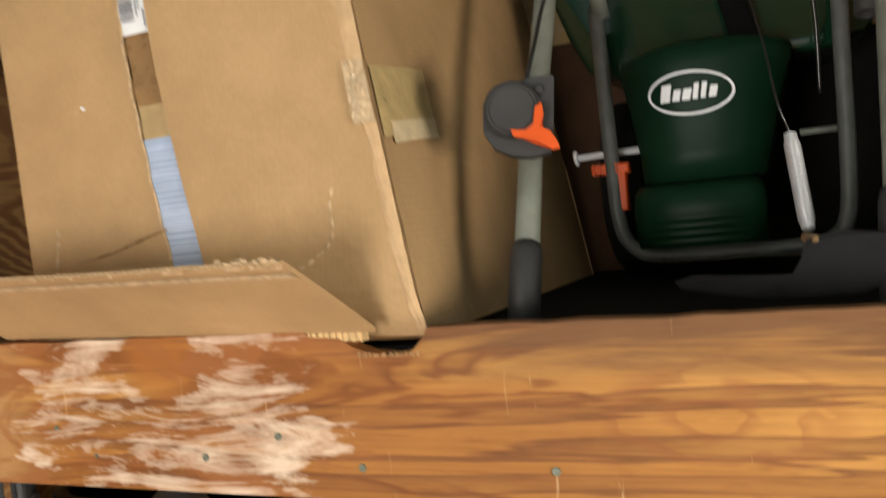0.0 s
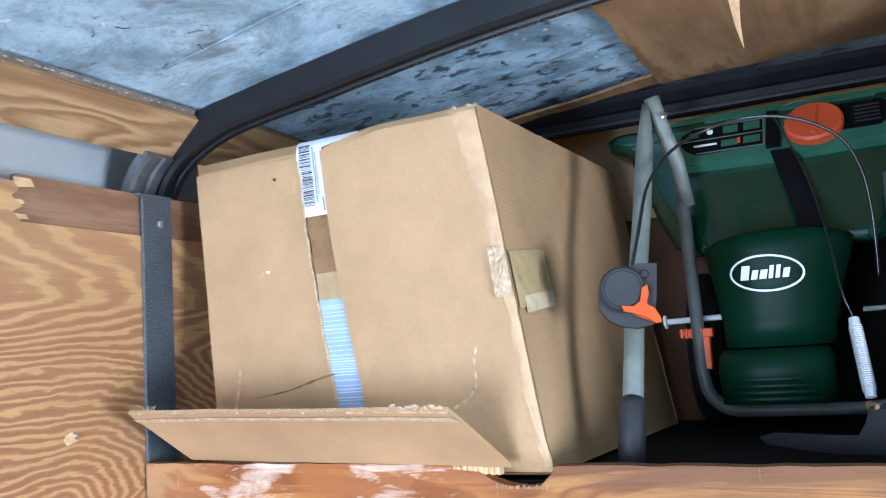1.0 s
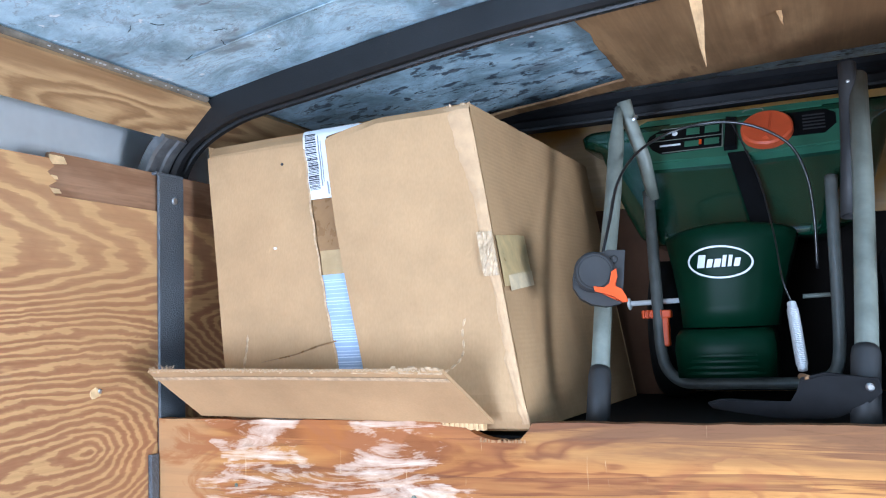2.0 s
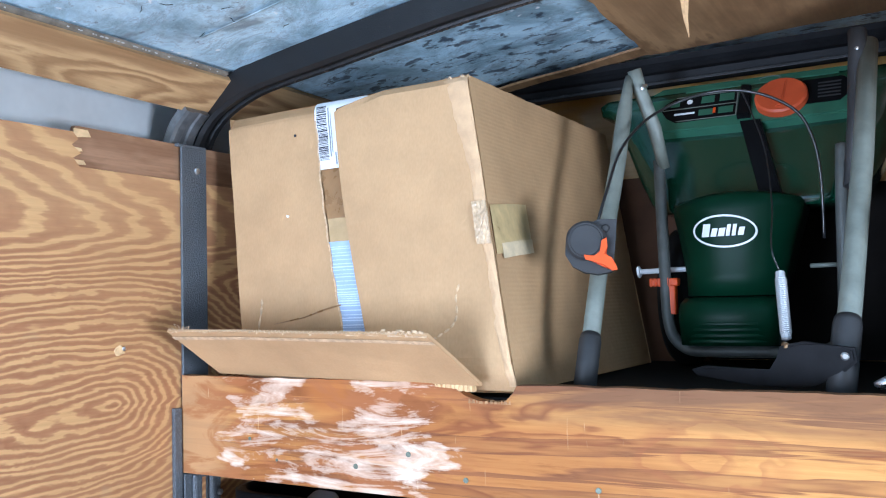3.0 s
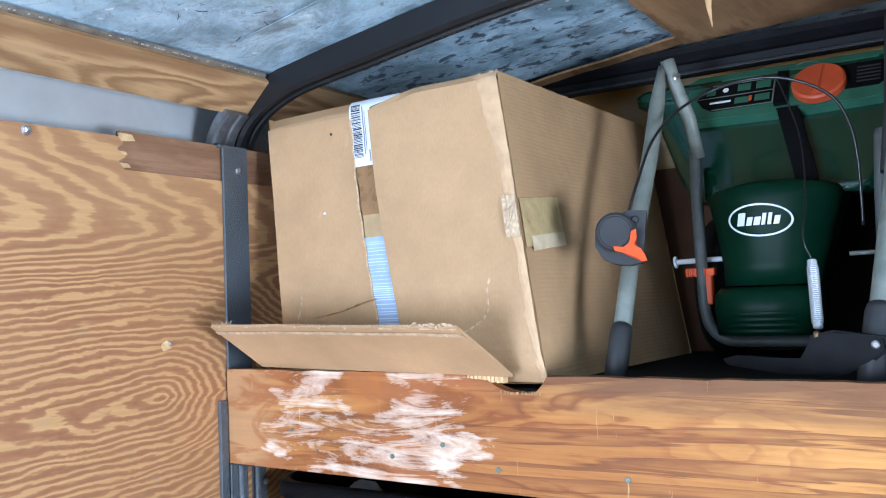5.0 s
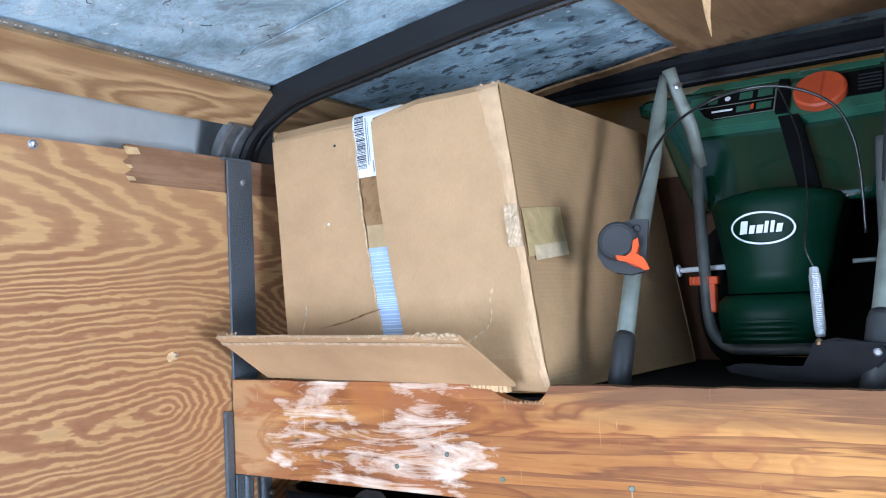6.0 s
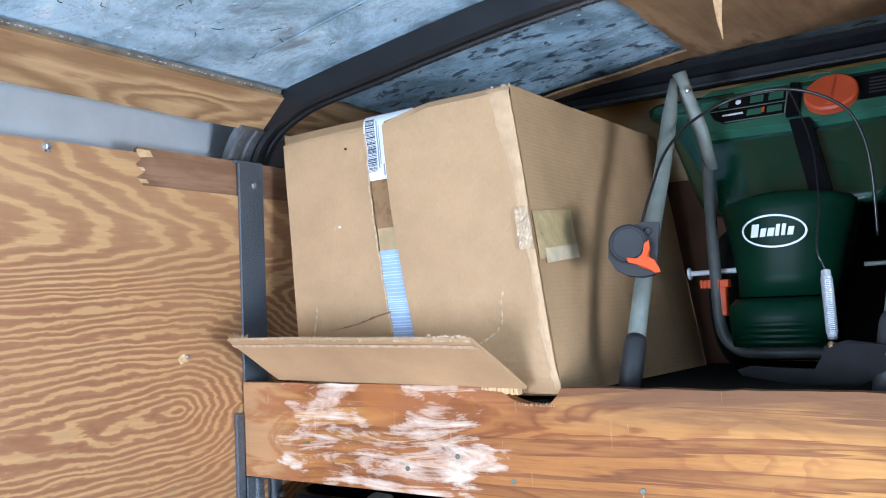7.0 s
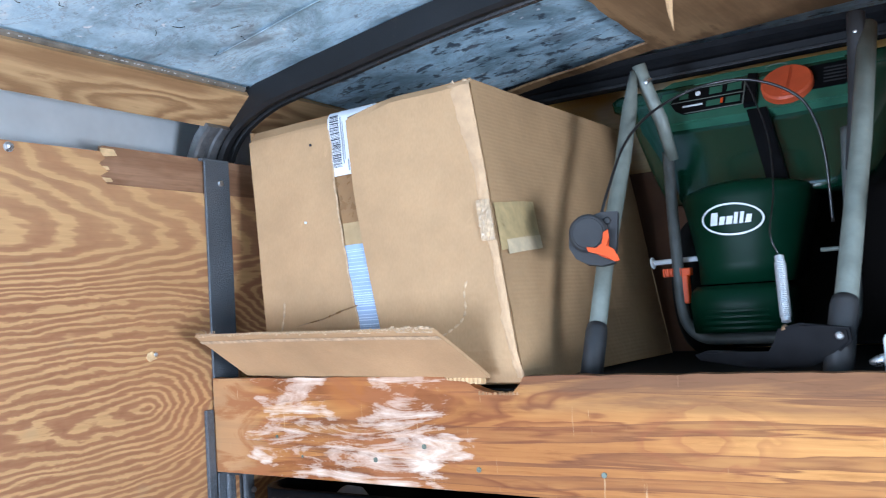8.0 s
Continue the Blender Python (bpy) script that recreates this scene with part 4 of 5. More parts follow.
for i in range(70):
    shred(fr, flap(rng.random(), 1.0, rng.uniform(0, 0.004)), rng.uniform(0.0008, 0.0022), rng.uniform(0.0003, 0.0011))
for i in range(34):
    u = 0.74 + 0.25 * rng.random()
    shred(fr, flap(u, 0.985, rng.uniform(0, 0.004)), rng.uniform(0.003, 0.008), rng.uniform(0.002, 0.0058) * (0.5 + 2 * (u - 0.74)))
part("flute", tube([flap(0.03 + 0.92 * k / 480, 1.003, 0.002 + 0.0017 * math.sin(2 * math.pi * k / 8)) for k in range(481)], 0.00045, 4), M_FLUTE, open_flap, "zigzag flute paper between the two liners")
part("torn_edge", fr, M_FLUTE, open_flap, "ragged torn flute edge")
hair = bmesh.new()
for i in range(14):
    s = flap(rng.uniform(0.0, 0.10), 1.0, 0.002)
    tube([s, s + Vector((rng.uniform(-0.006, 0.004), rng.uniform(-0.004, 0.004), rng.uniform(0.002, 0.007))), s + Vector((rng.uniform(-0.014, 0.008), 0.004, rng.uniform(0.0, 0.010)))], 0.00025, 4, hair)
part("frayed_fibre", hair, M_FLUTE, open_flap, "frayed paper fibres")

# ---- broadcast spreader folded on the shelf ----
spreader = thing("lawn_spreader", (0.72, 0.35, 1.232), "folded dark green lawn spreader with grey tube handle and orange dial", "spreader")


def loft(rings, bm=None):
    """Skin over rings of equal length, closed at both ends."""
    bm = bm or bmesh.new()
    vs = [[bm.verts.new(p) for p in r] for r in rings]
    n = len(vs[0])
    for a, b in zip(vs, vs[1:]):
        for k in range(n):
            bm.faces.new((a[k], a[(k + 1) % n], b[(k + 1) % n], b[k]))
    bm.faces.new(vs[0])
    bm.faces.new(vs[-1])
    return bm


def rounded(x0, x1, y0, y1, z, r=0.03, k=6):
    pts = []
    for cx, cy, a0 in ((x1 - r, y0 + r, -90), (x1 - r, y1 - r, 0), (x0 + r, y1 - r, 90), (x0 + r, y0 + r, 180)):
        for i in range(k + 1):
            a = radians(a0 + 90 * i / k)
            pts.append(Vector((cx + r * math.cos(a), cy + r * math.sin(a), z)))
    return pts


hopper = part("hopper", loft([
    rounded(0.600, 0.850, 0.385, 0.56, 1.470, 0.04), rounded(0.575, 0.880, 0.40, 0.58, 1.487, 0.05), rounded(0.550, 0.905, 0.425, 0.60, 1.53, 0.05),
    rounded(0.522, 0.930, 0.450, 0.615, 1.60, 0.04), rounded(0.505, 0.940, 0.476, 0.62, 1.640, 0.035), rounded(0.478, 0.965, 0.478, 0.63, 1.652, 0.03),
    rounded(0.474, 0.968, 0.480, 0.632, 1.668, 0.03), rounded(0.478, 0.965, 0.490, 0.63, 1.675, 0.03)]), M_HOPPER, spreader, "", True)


def panel_at(a, b, d):
    """a along x, b up the tilted panel face, d inward"""
    return Vector((a, 0.440 + (b - 1.61) * 0.75 + 0.8 * d, b - 0.6 * d))


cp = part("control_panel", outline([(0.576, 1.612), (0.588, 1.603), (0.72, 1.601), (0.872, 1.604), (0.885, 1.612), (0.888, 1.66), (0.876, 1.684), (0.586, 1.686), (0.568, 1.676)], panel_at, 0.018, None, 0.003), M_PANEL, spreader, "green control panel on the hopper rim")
part("panel_rib", outline([(0.625, 1.668), (0.85, 1.668), (0.85, 1.674), (0.625, 1.674)], lambda a, b, d: panel_at(a, b, d - 0.003), 0.004, None, 0.001), M_PANEL, cp)
st = part("sticker", outline([(0.590, 1.640), (0.600, 1.626), (0.616, 1.616), (0.708, 1.618), (0.708, 1.662), (0.612, 1.662), (0.594, 1.652)], lambda a, b, d: panel_at(a, b, d - 0.0012), 0.001), M_BLACK, cp, "black instruction sticker with small pictures")
fm = bmesh.new()
for a0, a1, b0, b1 in ((0.592, 0.708, 1.6395, 1.6405), (0.706, 0.708, 1.618, 1.662), (0.612, 0.708, 1.661, 1.662), (0.616, 0.708, 1.617, 1.618)):
    outline([(a0, b0), (a1, b0), (a1, b1), (a0, b1)], lambda a, b, d: panel_at(a, b, d - 0.0022), 0.0008, fm)
part("sticker_frame", fm, M_TUBE, st, "pale sticker border")
for a0, b0, w, h in ((0.604, 1.645, 0.014, 0.009), (0.652, 1.646, 0.020, 0.012), (0.680, 1.646, 0.022, 0.013), (0.650, 1.624, 0.022, 0.010), (0.680, 1.624, 0.022, 0.011)):
    part("sticker_picture", outline([(a0, b0), (a0 + w, b0), (a0 + w, b0 + h), (a0, b0 + h)], lambda a, b, d: panel_at(a, b, d - 0.0022), 0.0008), M_PANEL, st, "small green picture")
dots = bmesh.new()
outline([(0.634 + 0.0045 * math.cos(k), 1.6505 + 0.004 * math.sin(k)) for k in np.linspace(0, 6.0, 14)], lambda a, b, d: panel_at(a, b, d - 0.003), 0.0006, dots)
outline([(0.612, 1.628), (0.644, 1.628), (0.644, 1.631), (0.612, 1.631)], lambda a, b, d: panel_at(a, b, d - 0.003), 0.0006, dots)
part("sticker_print", dots, M_PAPER, st, "white print")
part("sticker_mark", outline([(0.672, 1.625), (0.676, 1.625), (0.676, 1.634), (0.672, 1.634)], lambda a, b, d: panel_at(a, b, d - 0.003), 0.0006), M_ORANGE, st, "red mark")
st2 = part("sticker", outline([(0.80, 1.622), (0.852, 1.622), (0.868, 1.637), (0.868, 1.655), (0.852, 1.665), (0.80, 1.664)], lambda a, b, d: panel_at(a, b, d - 0.0012), 0.001), M_BLACK, cp, "black text sticker")
tx = bmesh.new()
for k in range(5):
    outline([(0.822, 1.630 + 0.006 * k), (0.853, 1.630 + 0.006 * k), (0.853, 1.632 + 0.006 * k), (0.822, 1.632 + 0.006 * k)], lambda a, b, d: panel_at(a, b, d - 0.0022), 0.0008, tx)
part("sticker_print", tx, M_GREYP, st2, "unreadable grey text lines")
oval = bmesh.new()
for k in range(28):
    a0, a1 = 2 * math.pi * k / 28, 2 * math.pi * (k + 1) / 28
    outline([(0.752 + 0.016 * math.cos(a0), 1.677 + 0.005 * math.sin(a0)), (0.752 + 0.016 * math.cos(a1), 1.677 + 0.005 * math.sin(a1)), (0.752 + 0.0145 * math.cos(a1), 1.677 + 0.004 * math.sin(a1)), (0.752 + 0.0145 * math.cos(a0), 1.677 + 0.004 * math.sin(a0))], lambda a, b, d: panel_at(a, b, d - 0.001), 0.001, oval)
part("badge", oval, M_TUBE, cp, "small oval badge outline")
dial = part("dial", disc(panel_at(0.772, 1.634, -0.006), (0, 0.8, -0.6), 0.0375, 0.016, 40, None, 0.003), M_DIAL, cp, "round red-orange setting dial")
part("dial_grip", outline([(0.766, 1.612), (0.775, 1.611), (0.780, 1.656), (0.770, 1.659)], lambda a, b, d: panel_at(a, b, d - 0.0175), 0.008, None, 0.002), M_DIAL, dial, "raised grip bar across the dial")
part("latch", outline([(0.710, 1.610), (0.729, 1.610), (0.727, 1.663), (0.712, 1.666)], lambda a, b, d: panel_at(a, b, d - 0.010), 0.012, None, 0.002), M_BLACK, spreader, "black cable latch")
part("slide_strap", outline([(0.715, 1.605), (0.744, 1.605), (0.775, 1.488), (0.747, 1.486)], lambda a, b, d: Vector((a, lerp(0.376, 0.428, (b - 1.486) / 0.12) + d, b)), 0.02, None, 0.002), M_BLACK, spreader, "black slide down the hopper front")

# housing with the oval badge
def housing_ring(z, x0, x1, yf, yb, crown):
    pts = []
    for i in range(13):
        t = i / 12
        s = abs(2 * t - 1)
        pts.append(Vector((lerp(x0, x1, t), yf + crown * s ** 3, z + 0.010 * (1 - s ** 2) * (1 if z > 1.47 else 0))))
    return pts + [Vector((x1, yb, z)), Vector((x0, yb, z))]


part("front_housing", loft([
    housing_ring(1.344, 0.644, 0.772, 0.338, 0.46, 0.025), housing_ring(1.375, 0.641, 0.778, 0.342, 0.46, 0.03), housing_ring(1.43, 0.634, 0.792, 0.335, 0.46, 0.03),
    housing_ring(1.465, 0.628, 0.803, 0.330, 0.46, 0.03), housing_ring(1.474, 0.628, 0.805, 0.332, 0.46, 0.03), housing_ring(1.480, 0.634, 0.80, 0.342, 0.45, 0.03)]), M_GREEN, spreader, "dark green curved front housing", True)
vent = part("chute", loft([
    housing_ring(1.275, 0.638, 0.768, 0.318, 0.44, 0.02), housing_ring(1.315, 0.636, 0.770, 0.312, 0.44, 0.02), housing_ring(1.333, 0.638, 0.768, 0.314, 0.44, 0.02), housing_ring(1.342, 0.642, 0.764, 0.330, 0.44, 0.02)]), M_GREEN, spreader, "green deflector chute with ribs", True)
for k in range(4):
    z, yf = 1.279 + 0.008 * k, lerp(0.318, 0.312, (0.004 + 0.008 * k) / 0.04)
    part("chute_rib", loft([housing_ring(z + dz, 0.641, 0.765, yf - dy, 0.43, 0.02) for dz, dy in ((0.0, 0.0002), (0.0012, 0.0018), (0.0042, 0.0018), (0.0054, 0.0002))]), M_GREEN, vent)


def badge_at(a, b, d):
    s = abs((a - 0.7165) / 0.082)
    return Vector((a, 0.3310 + 0.03 * min(s, 1) ** 3 + (0.006 if b < 1.40 else 0.0) - d, b))


ring = bmesh.new()
for k in range(48):
    a0, a1 = 2 * math.pi * k / 48, 2 * math.pi * (k + 1) / 48
    q = lambda a, ra, rb: (0.7045 + ra * math.cos(a), 1.4345 + rb * math.sin(a) - 0.04 * ra * math.cos(a))
    outline([q(a0, 0.0445, 0.0232), q(a1, 0.0445, 0.0232), q(a1, 0.0418, 0.0206), q(a0, 0.0418, 0.0206)], badge_at, 0.0016, ring)
badge = part("badge_ring", ring, M_PAPER, spreader, "white oval badge outline")
mk = bmesh.new()
for a0, w, h in ((0.673, 0.0100, 0.018), (0.6855, 0.0075, 0.0115), (0.6955, 0.0085, 0.0115), (0.7065, 0.0050, 0.016), (0.7145, 0.0050, 0.016), (0.7225, 0.0075, 0.0115)):
    outline([(a0, 1.4275), (a0 + w, 1.4275), (a0 + w + 0.003, 1.4275 + h), (a0 + 0.003, 1.4275 + h)], badge_at, 0.0016, mk)
part("badge_mark", mk, M_PAPER, badge, "plain white bars in place of a brand name")

# handle tubes
TUBE_R = 0.0112
lt = part("handle_tube", tube([(0.572, 0.350, 1.676), (0.5722, 0.340, 1.656), (0.572, 0.32, 1.615), (0.574, 0.27, 1.53), (0.578, 0.16, 1.372), (0.587, 0.070, 1.236)], [0.0055, 0.0075, TUBE_R, TUBE_R, TUBE_R, TUBE_R], 18, None, 0.2), M_TUBE, spreader, "grey-green painted steel tube", True)
part("sleeve", tube([(0.5825, 0.112, 1.300), (0.583, 0.107, 1.293), (0.587, 0.068, 1.234)], [0.0125, 0.0138, 0.0138], 18), M_GREYP, lt, "dark grey plastic sleeve", True)
part("handle_tube", tube([(0.580, 0.352, 1.686), (0.585, 0.358, 1.658), (0.600, 0.378, 1.60), (0.607, 0.398, 1.540)], [0.0105, 0.0105, 0.0105, 0.0088], 18, None, 0.2), M_TUBE, spreader, "dark grey steel tube", True)
rt = part("handle_tube", tube([(0.896, 0.356, 1.675), (0.888, 0.25, 1.515), (0.875, 0.13, 1.345), (0.865, 0.062, 1.236)], 0.0122, 18, None, 0.2), M_TUBE, spreader, "grey-green painted steel tube", True)
part("sleeve", tube([(0.8715, 0.112, 1.318), (0.871, 0.107, 1.311), (0.864, 0.060, 1.234)], [0.0135, 0.0150, 0.0150], 18), M_GREYP, rt, "dark grey plastic sleeve", True)
part("handle_tube", tube([(0.884, 0.348, 1.692), (0.883, 0.342, 1.66), (0.879, 0.325, 1.57), (0.872, 0.30, 1.48)], 0.0118, 18, None, 0.2), M_GREYP, spreader, "dark grey steel tube", True)
part("frame_tube", tube(smooth_path([(0.599, 0.400, 1.553), (0.604, 0.384, 1.47), (0.607, 0.380, 1.36), (0.609, 0.380, 1.312), (0.616, 0.382, 1.284), (0.636, 0.385, 1.266), (0.67, 0.386, 1.263), (0.73, 0.386, 1.263), (0.80, 0.386, 1.263), (0.832, 0.385, 1.270), (0.846, 0.382, 1.295), (0.850, 0.380, 1.36), (0.852, 0.384, 1.47), (0.854, 0.400, 1.55)], 6), 0.0086, 16), M_TUBE_DIM, spreader, "grey bent steel frame tube", True)
part("grommet", disc((0.883, 0.343, 1.668), (0, 1, 0.4), 0.003, 0.027, 14), M_BARE, spreader, "small steel pin through the tube")
part("tube_pin", disc((0.598, 0.338, 1.655), (0, 1, 0.4), 0.003, 0.026, 14), M_BARE, spreader, "small steel pin through the tube")

# clamp knob on the handle
AX = Vector((0.30, -0.95, 0.05)).normalized()
SIDE = Vector((0.95, 0.30, 0.0)).normalized()
UPV = SIDE.cross(-AX).normalized()
if UPV.z < 0:
    UPV = -UPV
KC = Vector((0.581, 0.132, 1.411))


def knob_at(a, b, d):
    return KC + SIDE * a + UPV * b + AX * d


clamp = part("clamp", outline([(0.032, 0.030), (0.012, 0.031), (-0.006, 0.026), (-0.022, 0.018), (-0.031, 0.004), (-0.032, -0.012), (-0.024, -0.026), (-0.010, -0.034), (0.008, -0.037), (0.024, -0.034), (0.028, -0.01)], lambda a, b, d: knob_at(a, b, d), 0.030, None, 0.004), M_GREYP, spreader, "dark grey plastic handle clamp")
kn = part("knob", disc(knob_at(-0.006, 0.004, 0.034), AX, 0.0245, 0.012, 36, None, 0.003), M_GREYP, clamp, "round grey knob cap")
part("knob_cap", disc(knob_at(-0.006, 0.004, 0.0405), AX, 0.0195, 0.002, 36, None, 0.0008), M_GREYP, kn)
part("clamp_rivet", disc(knob_at(0.018, 0.019, 0.031), AX, 0.005, 0.003, 16), M_GREYP, clamp)
part("clamp_lever", outline([(0.014 + 0.84 * (a - 0.014), -0.012 + 0.84 * (b + 0.012)) for a, b in ((-0.013, -0.014), (0.002, -0.016), (0.010, -0.010), (0.013, 0.006), (0.020, 0.010), (0.021, -0.002), (0.016, -0.014), (0.026, -0.019), (0.032, -0.030), (0.034, -0.037), (0.027, -0.038), (0.014, -0.029), (0.0, -0.024), (-0.011, -0.021))], lambda a, b, d: knob_at(a, b, d + 0.033), 0.011, None, 0.002), M_ORANGE, clamp, "bright orange clamp lever")

# axle, trigger lever, spring
part("axle", tube([(0.562, 0.405, 1.3835), (0.66, 0.405, 1.386)], 0.0040, 12), M_WHITEP, spreader, "pale axle rod", True)
part("axle", tube([(0.806, 0.40, 1.383), (0.852, 0.405, 1.384)], 0.0032, 12), M_TUBE, spreader, "grey axle rod", True)
part("axle_head", disc((0.560, 0.405, 1.3835), (1, 0, 0.1), 0.0095, 0.004, 20), M_WHITEP, spreader, "flat white pin head")
gate = part("gate_lever", block(0.583, 0.626, 0.375, 0.392, 1.360, 1.372, 0.002), M_ORANGE, spreader, "orange ribbed adjuster lever")
block_bm = block(0.612, 0.622, 0.374, 0.39, 1.318, 1.362, 0.002)
part("lever_arm", block_bm, M_ORANGE, gate)
for k in range(5):
    part("lever_rib", block(0.585 + 0.0062 * k, 0.588 + 0.0062 * k, 0.373, 0.393, 1.3595, 1.3725, 0.0008), M_ORANGE, gate)
for wx in (0.606, 0.935):
    wheel = part("wheel", disc((wx, 0.518, 1.343), (1, 0, 0), 0.11, 0.046, 40, None, 0.01), M_RUBBER, spreader, "black ribbed wheel", True)
    part("rim", disc((wx - 0.022, 0.518, 1.343), (1, 0, 0), 0.075, 0.006, 36), M_BLACK, wheel, "black plastic wheel rim")
trig = [(0.706, 1.262), (0.722, 1.2665), (0.76, 1.2655), (0.797, 1.2625), (0.806, 1.290), (0.83, 1.296), (0.862, 1.292), (0.880, 1.290), (0.882, 1.276), (0.866, 1.262), (0.84, 1.250), (0.81, 1.246), (0.78, 1.2475), (0.74, 1.252), (0.712, 1.2555)]
tg = part("trigger", outline(trig, lambda a, b, d: Vector((a, 0.100 - (a - 0.706) * 0.25 + d, b)), 0.014, None, 0.003), M_TRIG, spreader, "black plastic trigger lever")
part("trigger_bolt", disc((0.871, 0.0555, 1.282), (0.2, -1, 0), 0.0042, 0.007, 16), M_BARE, tg, "bright pivot bolt")
part("spring_bolt", disc((0.810, 0.098, 1.289), (0.2, -1, 0), 0.004, 0.045, 12), simple("brass_rivet", (0.35, 0.2, 0.1), 0.5, 0.5), tg, "brownish rivet")
s0, s1 = Vector((0.800, 0.150, 1.371)), Vector((0.808, 0.118, 1.296))
ax = (s1 - s0).normalized()
e1 = ax.orthogonal().normalized()
e2 = ax.cross(e1)
turns, per = 36, 8
coil = []
for i in range(turns * per + 1):
    k = i / (turns * per)
    r = 0.0056 * min(1.0, 0.35 + 6 * k, 0.35 + 8 * (1 - k))
    a = 2 * math.pi * i / per
    coil.append(s0.lerp(s1, k) + e1 * r * math.cos(a) + e2 * r * math.sin(a))
M_SPRING = simple("dull_zinc_wire", (0.42, 0.43, 0.44), 0.4, 0.4, 0.1, 60)
part("spring", tube(coil, 0.0012, 5), M_SPRING, spreader, "shiny zinc coil spring", True)
part("spring_core", tube([s0, s1], 0.0052, 10), M_SPRING, spreader)
part("pull_wire", tube(smooth_path([(0.728, 0.375, 1.640), (0.744, 0.36, 1.60), (0.765, 0.32, 1.54), (0.782, 0.24, 1.46), (0.792, 0.15, 1.40), tuple(s0)], 6), 0.0011, 6), M_CABLE, spreader, "thin black pull wire", True)
part("cable", tube(smooth_path([(0.585, 0.135, 1.432), (0.590, 0.170, 1.484), (0.590, 0.235, 1.546), (0.604, 0.30, 1.594), (0.636, 0.345, 1.625), (0.68, 0.36, 1.638), (0.727, 0.36, 1.636), (0.771, 0.36, 1.620), (0.806, 0.36, 1.592), (0.823, 0.362, 1.551), (0.828, 0.366, 1.512), (0.829, 0.37, 1.474), (0.828, 0.38, 1.42)], 8), 0.0021, 8), M_CABLE, spreader, "black control cable looping over the panel", True)

# ---- chrome fitting beside the spreader ----
fit_thing = thing("chrome_fitting", (0.95, 0.06, 1.232), "chrome pipe fitting with a tapered nozzle, lying on the shelf", "pipe fitting")
part("nozzle", tube([(0.896, 0.060, 1.2535), (0.901, 0.060, 1.254), (0.908, 0.06, 1.256), (0.914, 0.06, 1.257)], [0.0025, 0.005, 0.0065, 0.0065], 16), M_BARE, fit_thing, "", True)
part("body_block", block(0.912, 1.0, 0.038, 0.085, 1.2325, 1.284, 0.006), M_WHITEP, fit_thing, "white body")

# ---- dark storage case and a carton beyond the spreader ----
case = thing("storage_case", (1.16, 0.36, 1.232), "dark navy plastic storage case standing on the shelf", "storage case")
M_NAVY = simple("dark_navy_plastic", (0.012, 0.014, 0.020), 0.5, 0, 0.2, 30, 0.15, 200, 0.25)
case_body = part("case_body", loft([rounded(0.962, 1.40, 0.13, 0.60, 1.2325, 0.03), rounded(0.952, 1.41, 0.12, 0.61, 1.245, 0.035), rounded(0.948, 1.415, 0.115, 0.612, 1.385, 0.035)]), M_NAVY, case, "", True)
part("case_lid", loft([rounded(0.943, 1.42, 0.110, 0.615, 1.387, 0.035), rounded(0.943, 1.42, 0.110, 0.615, 1.405, 0.035), rounded(0.955, 1.41, 0.122, 0.605, 1.418, 0.04)]), M_NAVY, case, "slightly overhanging lid", True)
part("lid_clasp", block(1.14, 1.22, 0.101, 0.112, 1.36, 1.402, 0.003), M_BLACK, case, "black lid clasp")
# only a low patch of it shows; unseen height added to block side light
far_box = thing("small_carton", (1.15, 0.45, 1.418), "plain brown carton lying on the storage case", "carton")
part("carton_body", block(0.985, 1.36, 0.24, 0.60, 1.4185, 1.665, 0.004), M_CARDSIDE, far_box)
part("carton_tape", block(1.14, 1.19, 0.2385, 0.602, 1.45, 1.6658, 0.0), M_TAPE2, far_box, "clear tape over the seam")

# ---- black tub below the shelf, with a white jug ----
tub = thing("black_tub", (0.36, 0.30, Z_FLOOR), "black plastic storage tub under the shelf", "storage tub")
part("tub_wall", loft([rounded(0.10, 0.64, 0.06, 0.52, Z_FLOOR, 0.05), rounded(0.055, 0.68, 0.035, 0.56, 1.055, 0.06), rounded(0.04, 0.69, 0.028, 0.57, 1.060, 0.06), rounded(0.04, 0.69, 0.028, 0.57, 1.082, 0.06), rounded(0.05, 0.68, 0.038, 0.56, 1.084, 0.06), rounded(0.06, 0.67, 0.045, 0.55, 1.0, 0.06), rounded(0.10, 0.63, 0.07, 0.51, 0.64, 0.05)]), M_BLACK, tub, "", True)
jug = thing("white_jug", (0.16, 0.10, 0.66), "rounded white plastic jug top standing in the tub", "jug")
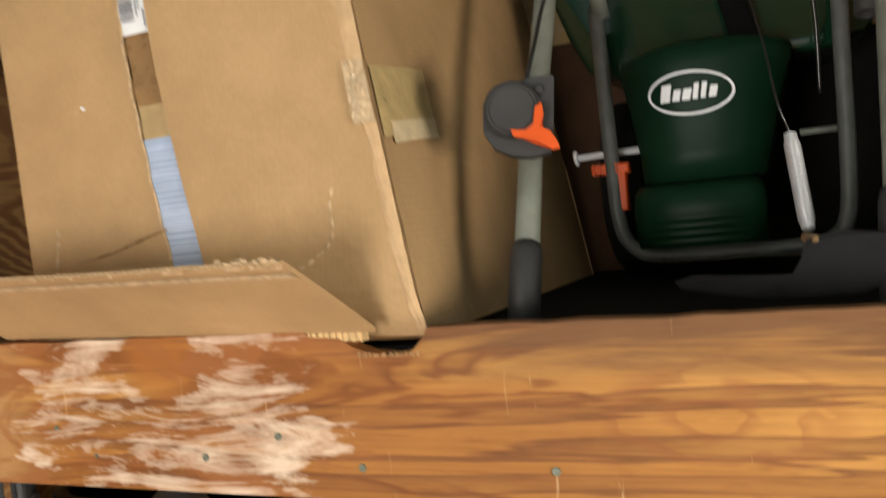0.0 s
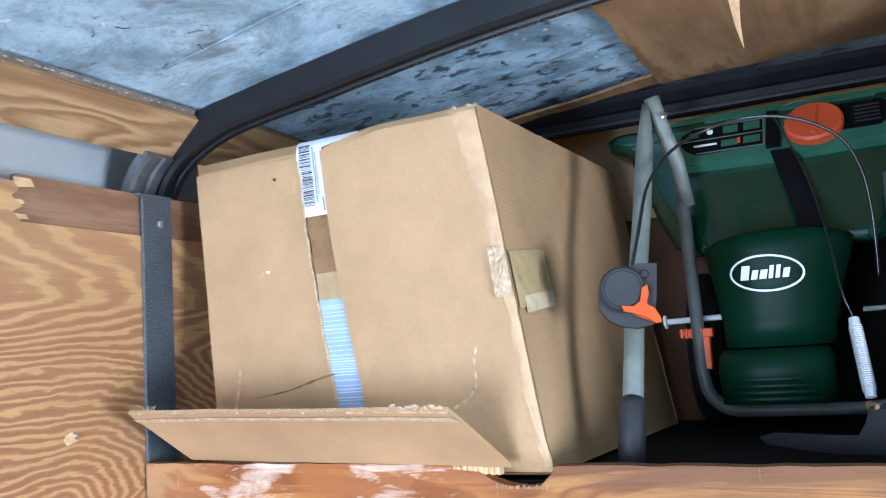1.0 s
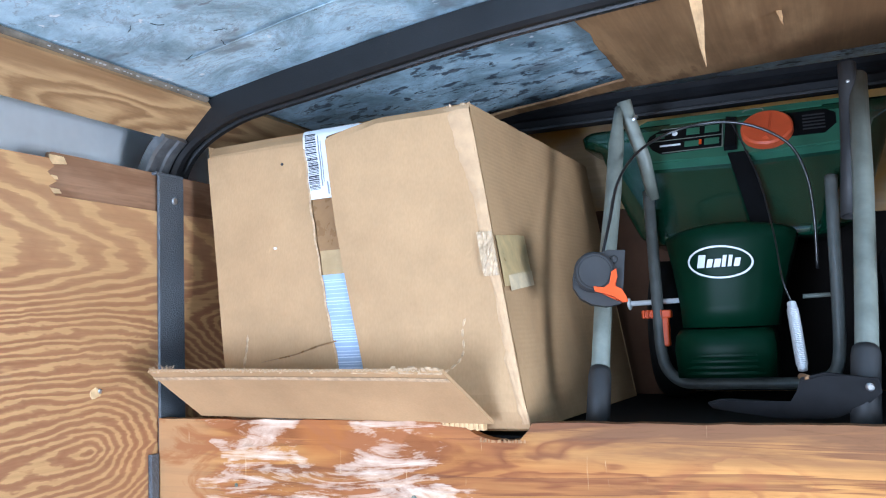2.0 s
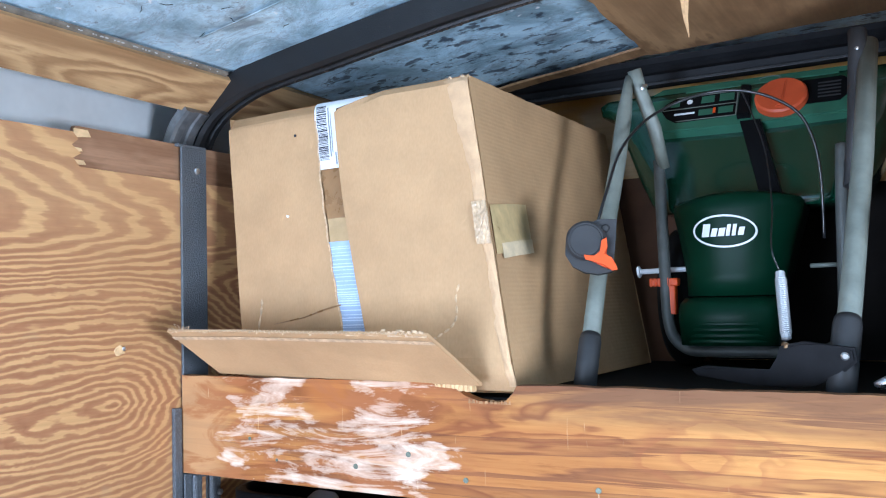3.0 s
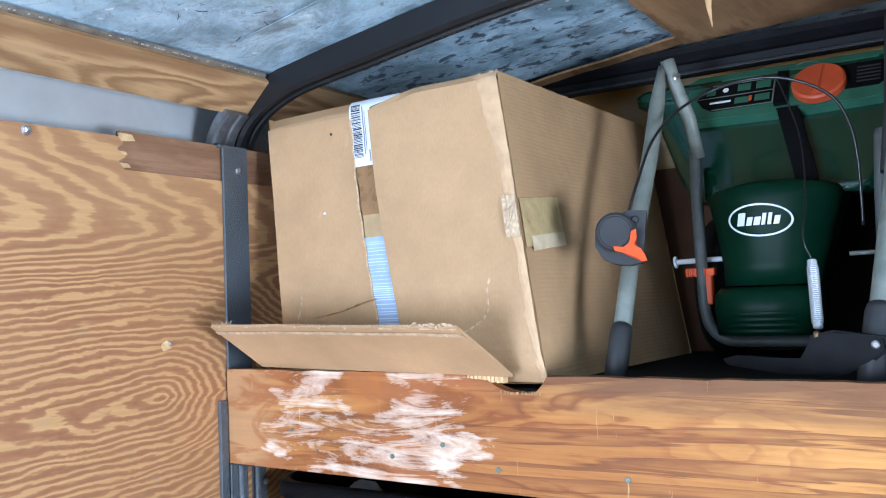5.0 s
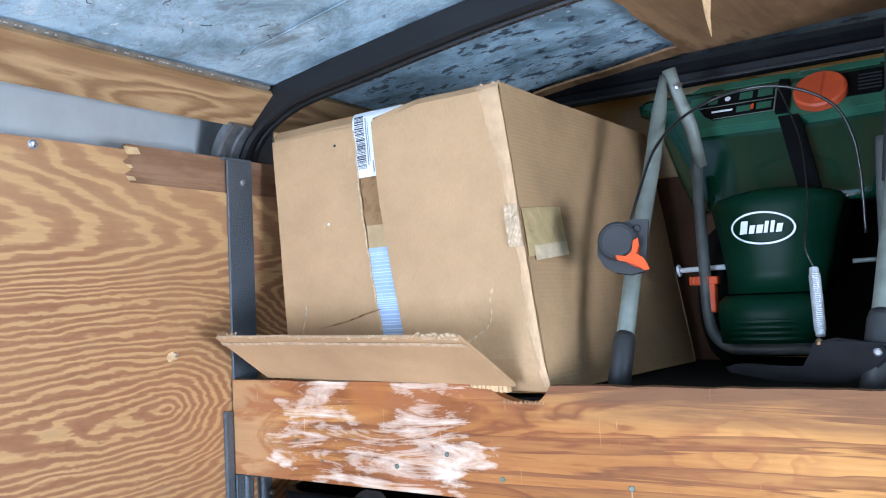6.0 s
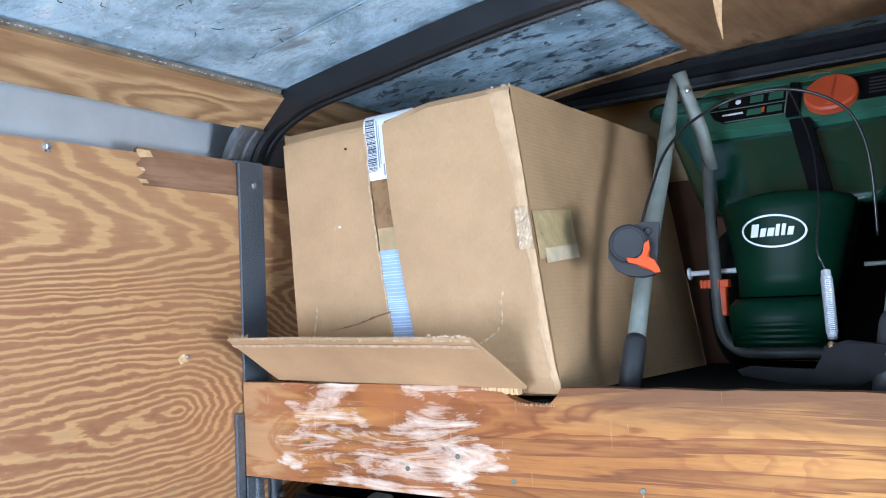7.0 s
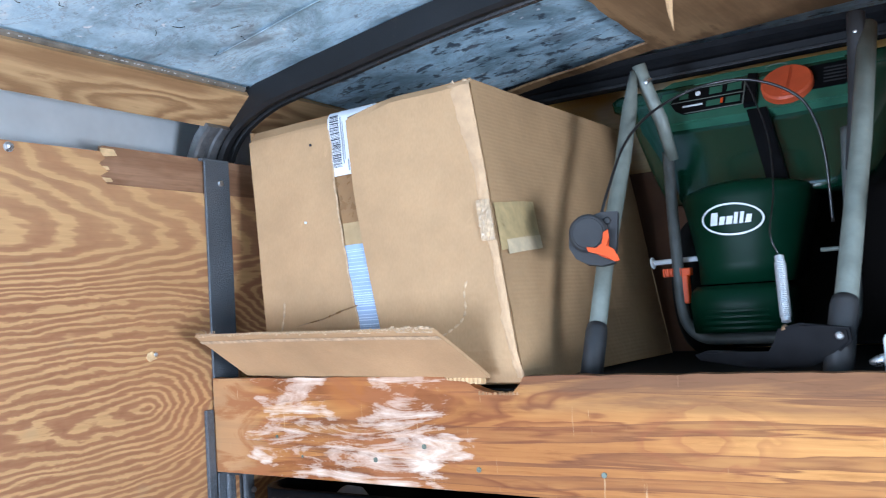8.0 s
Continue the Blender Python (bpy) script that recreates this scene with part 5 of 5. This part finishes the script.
part("jug_body", tube([(0.16, 0.12, 0.645), (0.16, 0.12, 0.98), (0.158, 0.12, 1.035), (0.155, 0.115, 1.062), (0.153, 0.112, 1.072)], [0.045, 0.045, 0.04, 0.026, 0.008], 22), M_WHITEP, jug, "", True)

# ---- brown board leaning behind the box ----
lean = thing("cardboard_sheet", (0.56, 0.60, 1.232), "brown cardboard sheet leaning on the bulkhead behind the spreader", "cardboard sheet")
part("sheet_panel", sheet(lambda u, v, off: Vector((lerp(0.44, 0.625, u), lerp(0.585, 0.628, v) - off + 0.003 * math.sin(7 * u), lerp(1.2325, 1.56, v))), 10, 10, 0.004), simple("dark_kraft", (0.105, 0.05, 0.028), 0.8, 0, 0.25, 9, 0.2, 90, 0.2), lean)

# roof seam: a folded lap in the sheet, just ahead of the bow
def seam_point(u, v, off):
    x = lerp(0.12, 1.2, u)
    return Vector((x, -0.075 + lerp(-0.0022, 0.0022, v), np.interp(x, [p[0] for p in ROOF], [p[1] for p in ROOF]) - 0.0015 - off * math.sin(math.pi * lerp(0.1, 0.9, v))))


hairs = bmesh.new()
rng = random.Random(31)
for i in range(55):
    x, y, a = rng.uniform(0.12, 0.72), rng.uniform(-0.42, 0.0), rng.uniform(0, 6.28)
    pts = []
    for k in range(5):
        pts.append((x, y, np.interp(x, [p[0] for p in ROOF], [p[1] for p in ROOF]) - 0.0012))
        x, y, a = x + 0.004 * math.cos(a), y + 0.004 * math.sin(a), a + rng.uniform(-0.9, 0.9)
    tube(pts, 0.00042, 4, hairs)
part("paint_crack", hairs, M_RAIL, bpy.data.objects["ceiling"], "short dark hairline cracks")
flecks = bmesh.new()
for i in range(60):
    y = rng.choice((rng.uniform(-0.5, -0.3), rng.uniform(-0.22, -0.08), rng.uniform(-0.6, 0.04)))
    w = rng.uniform(0.0003, 0.0012)
    block(0.0535, 0.0535 + rng.uniform(0.001, 0.002), y - w, y + w, 1.6915 + 0.5 * w, 1.6928 + 0.4 * w, 0.0, flecks)
part("sealant_fleck", flecks, M_TAN, bpy.data.objects["trim_cap"], "small white sealant flecks")
part("lap_seam", sheet(seam_point, 40, 4, 0.0005), M_GALV, bpy.data.objects["ceiling"], "", True)
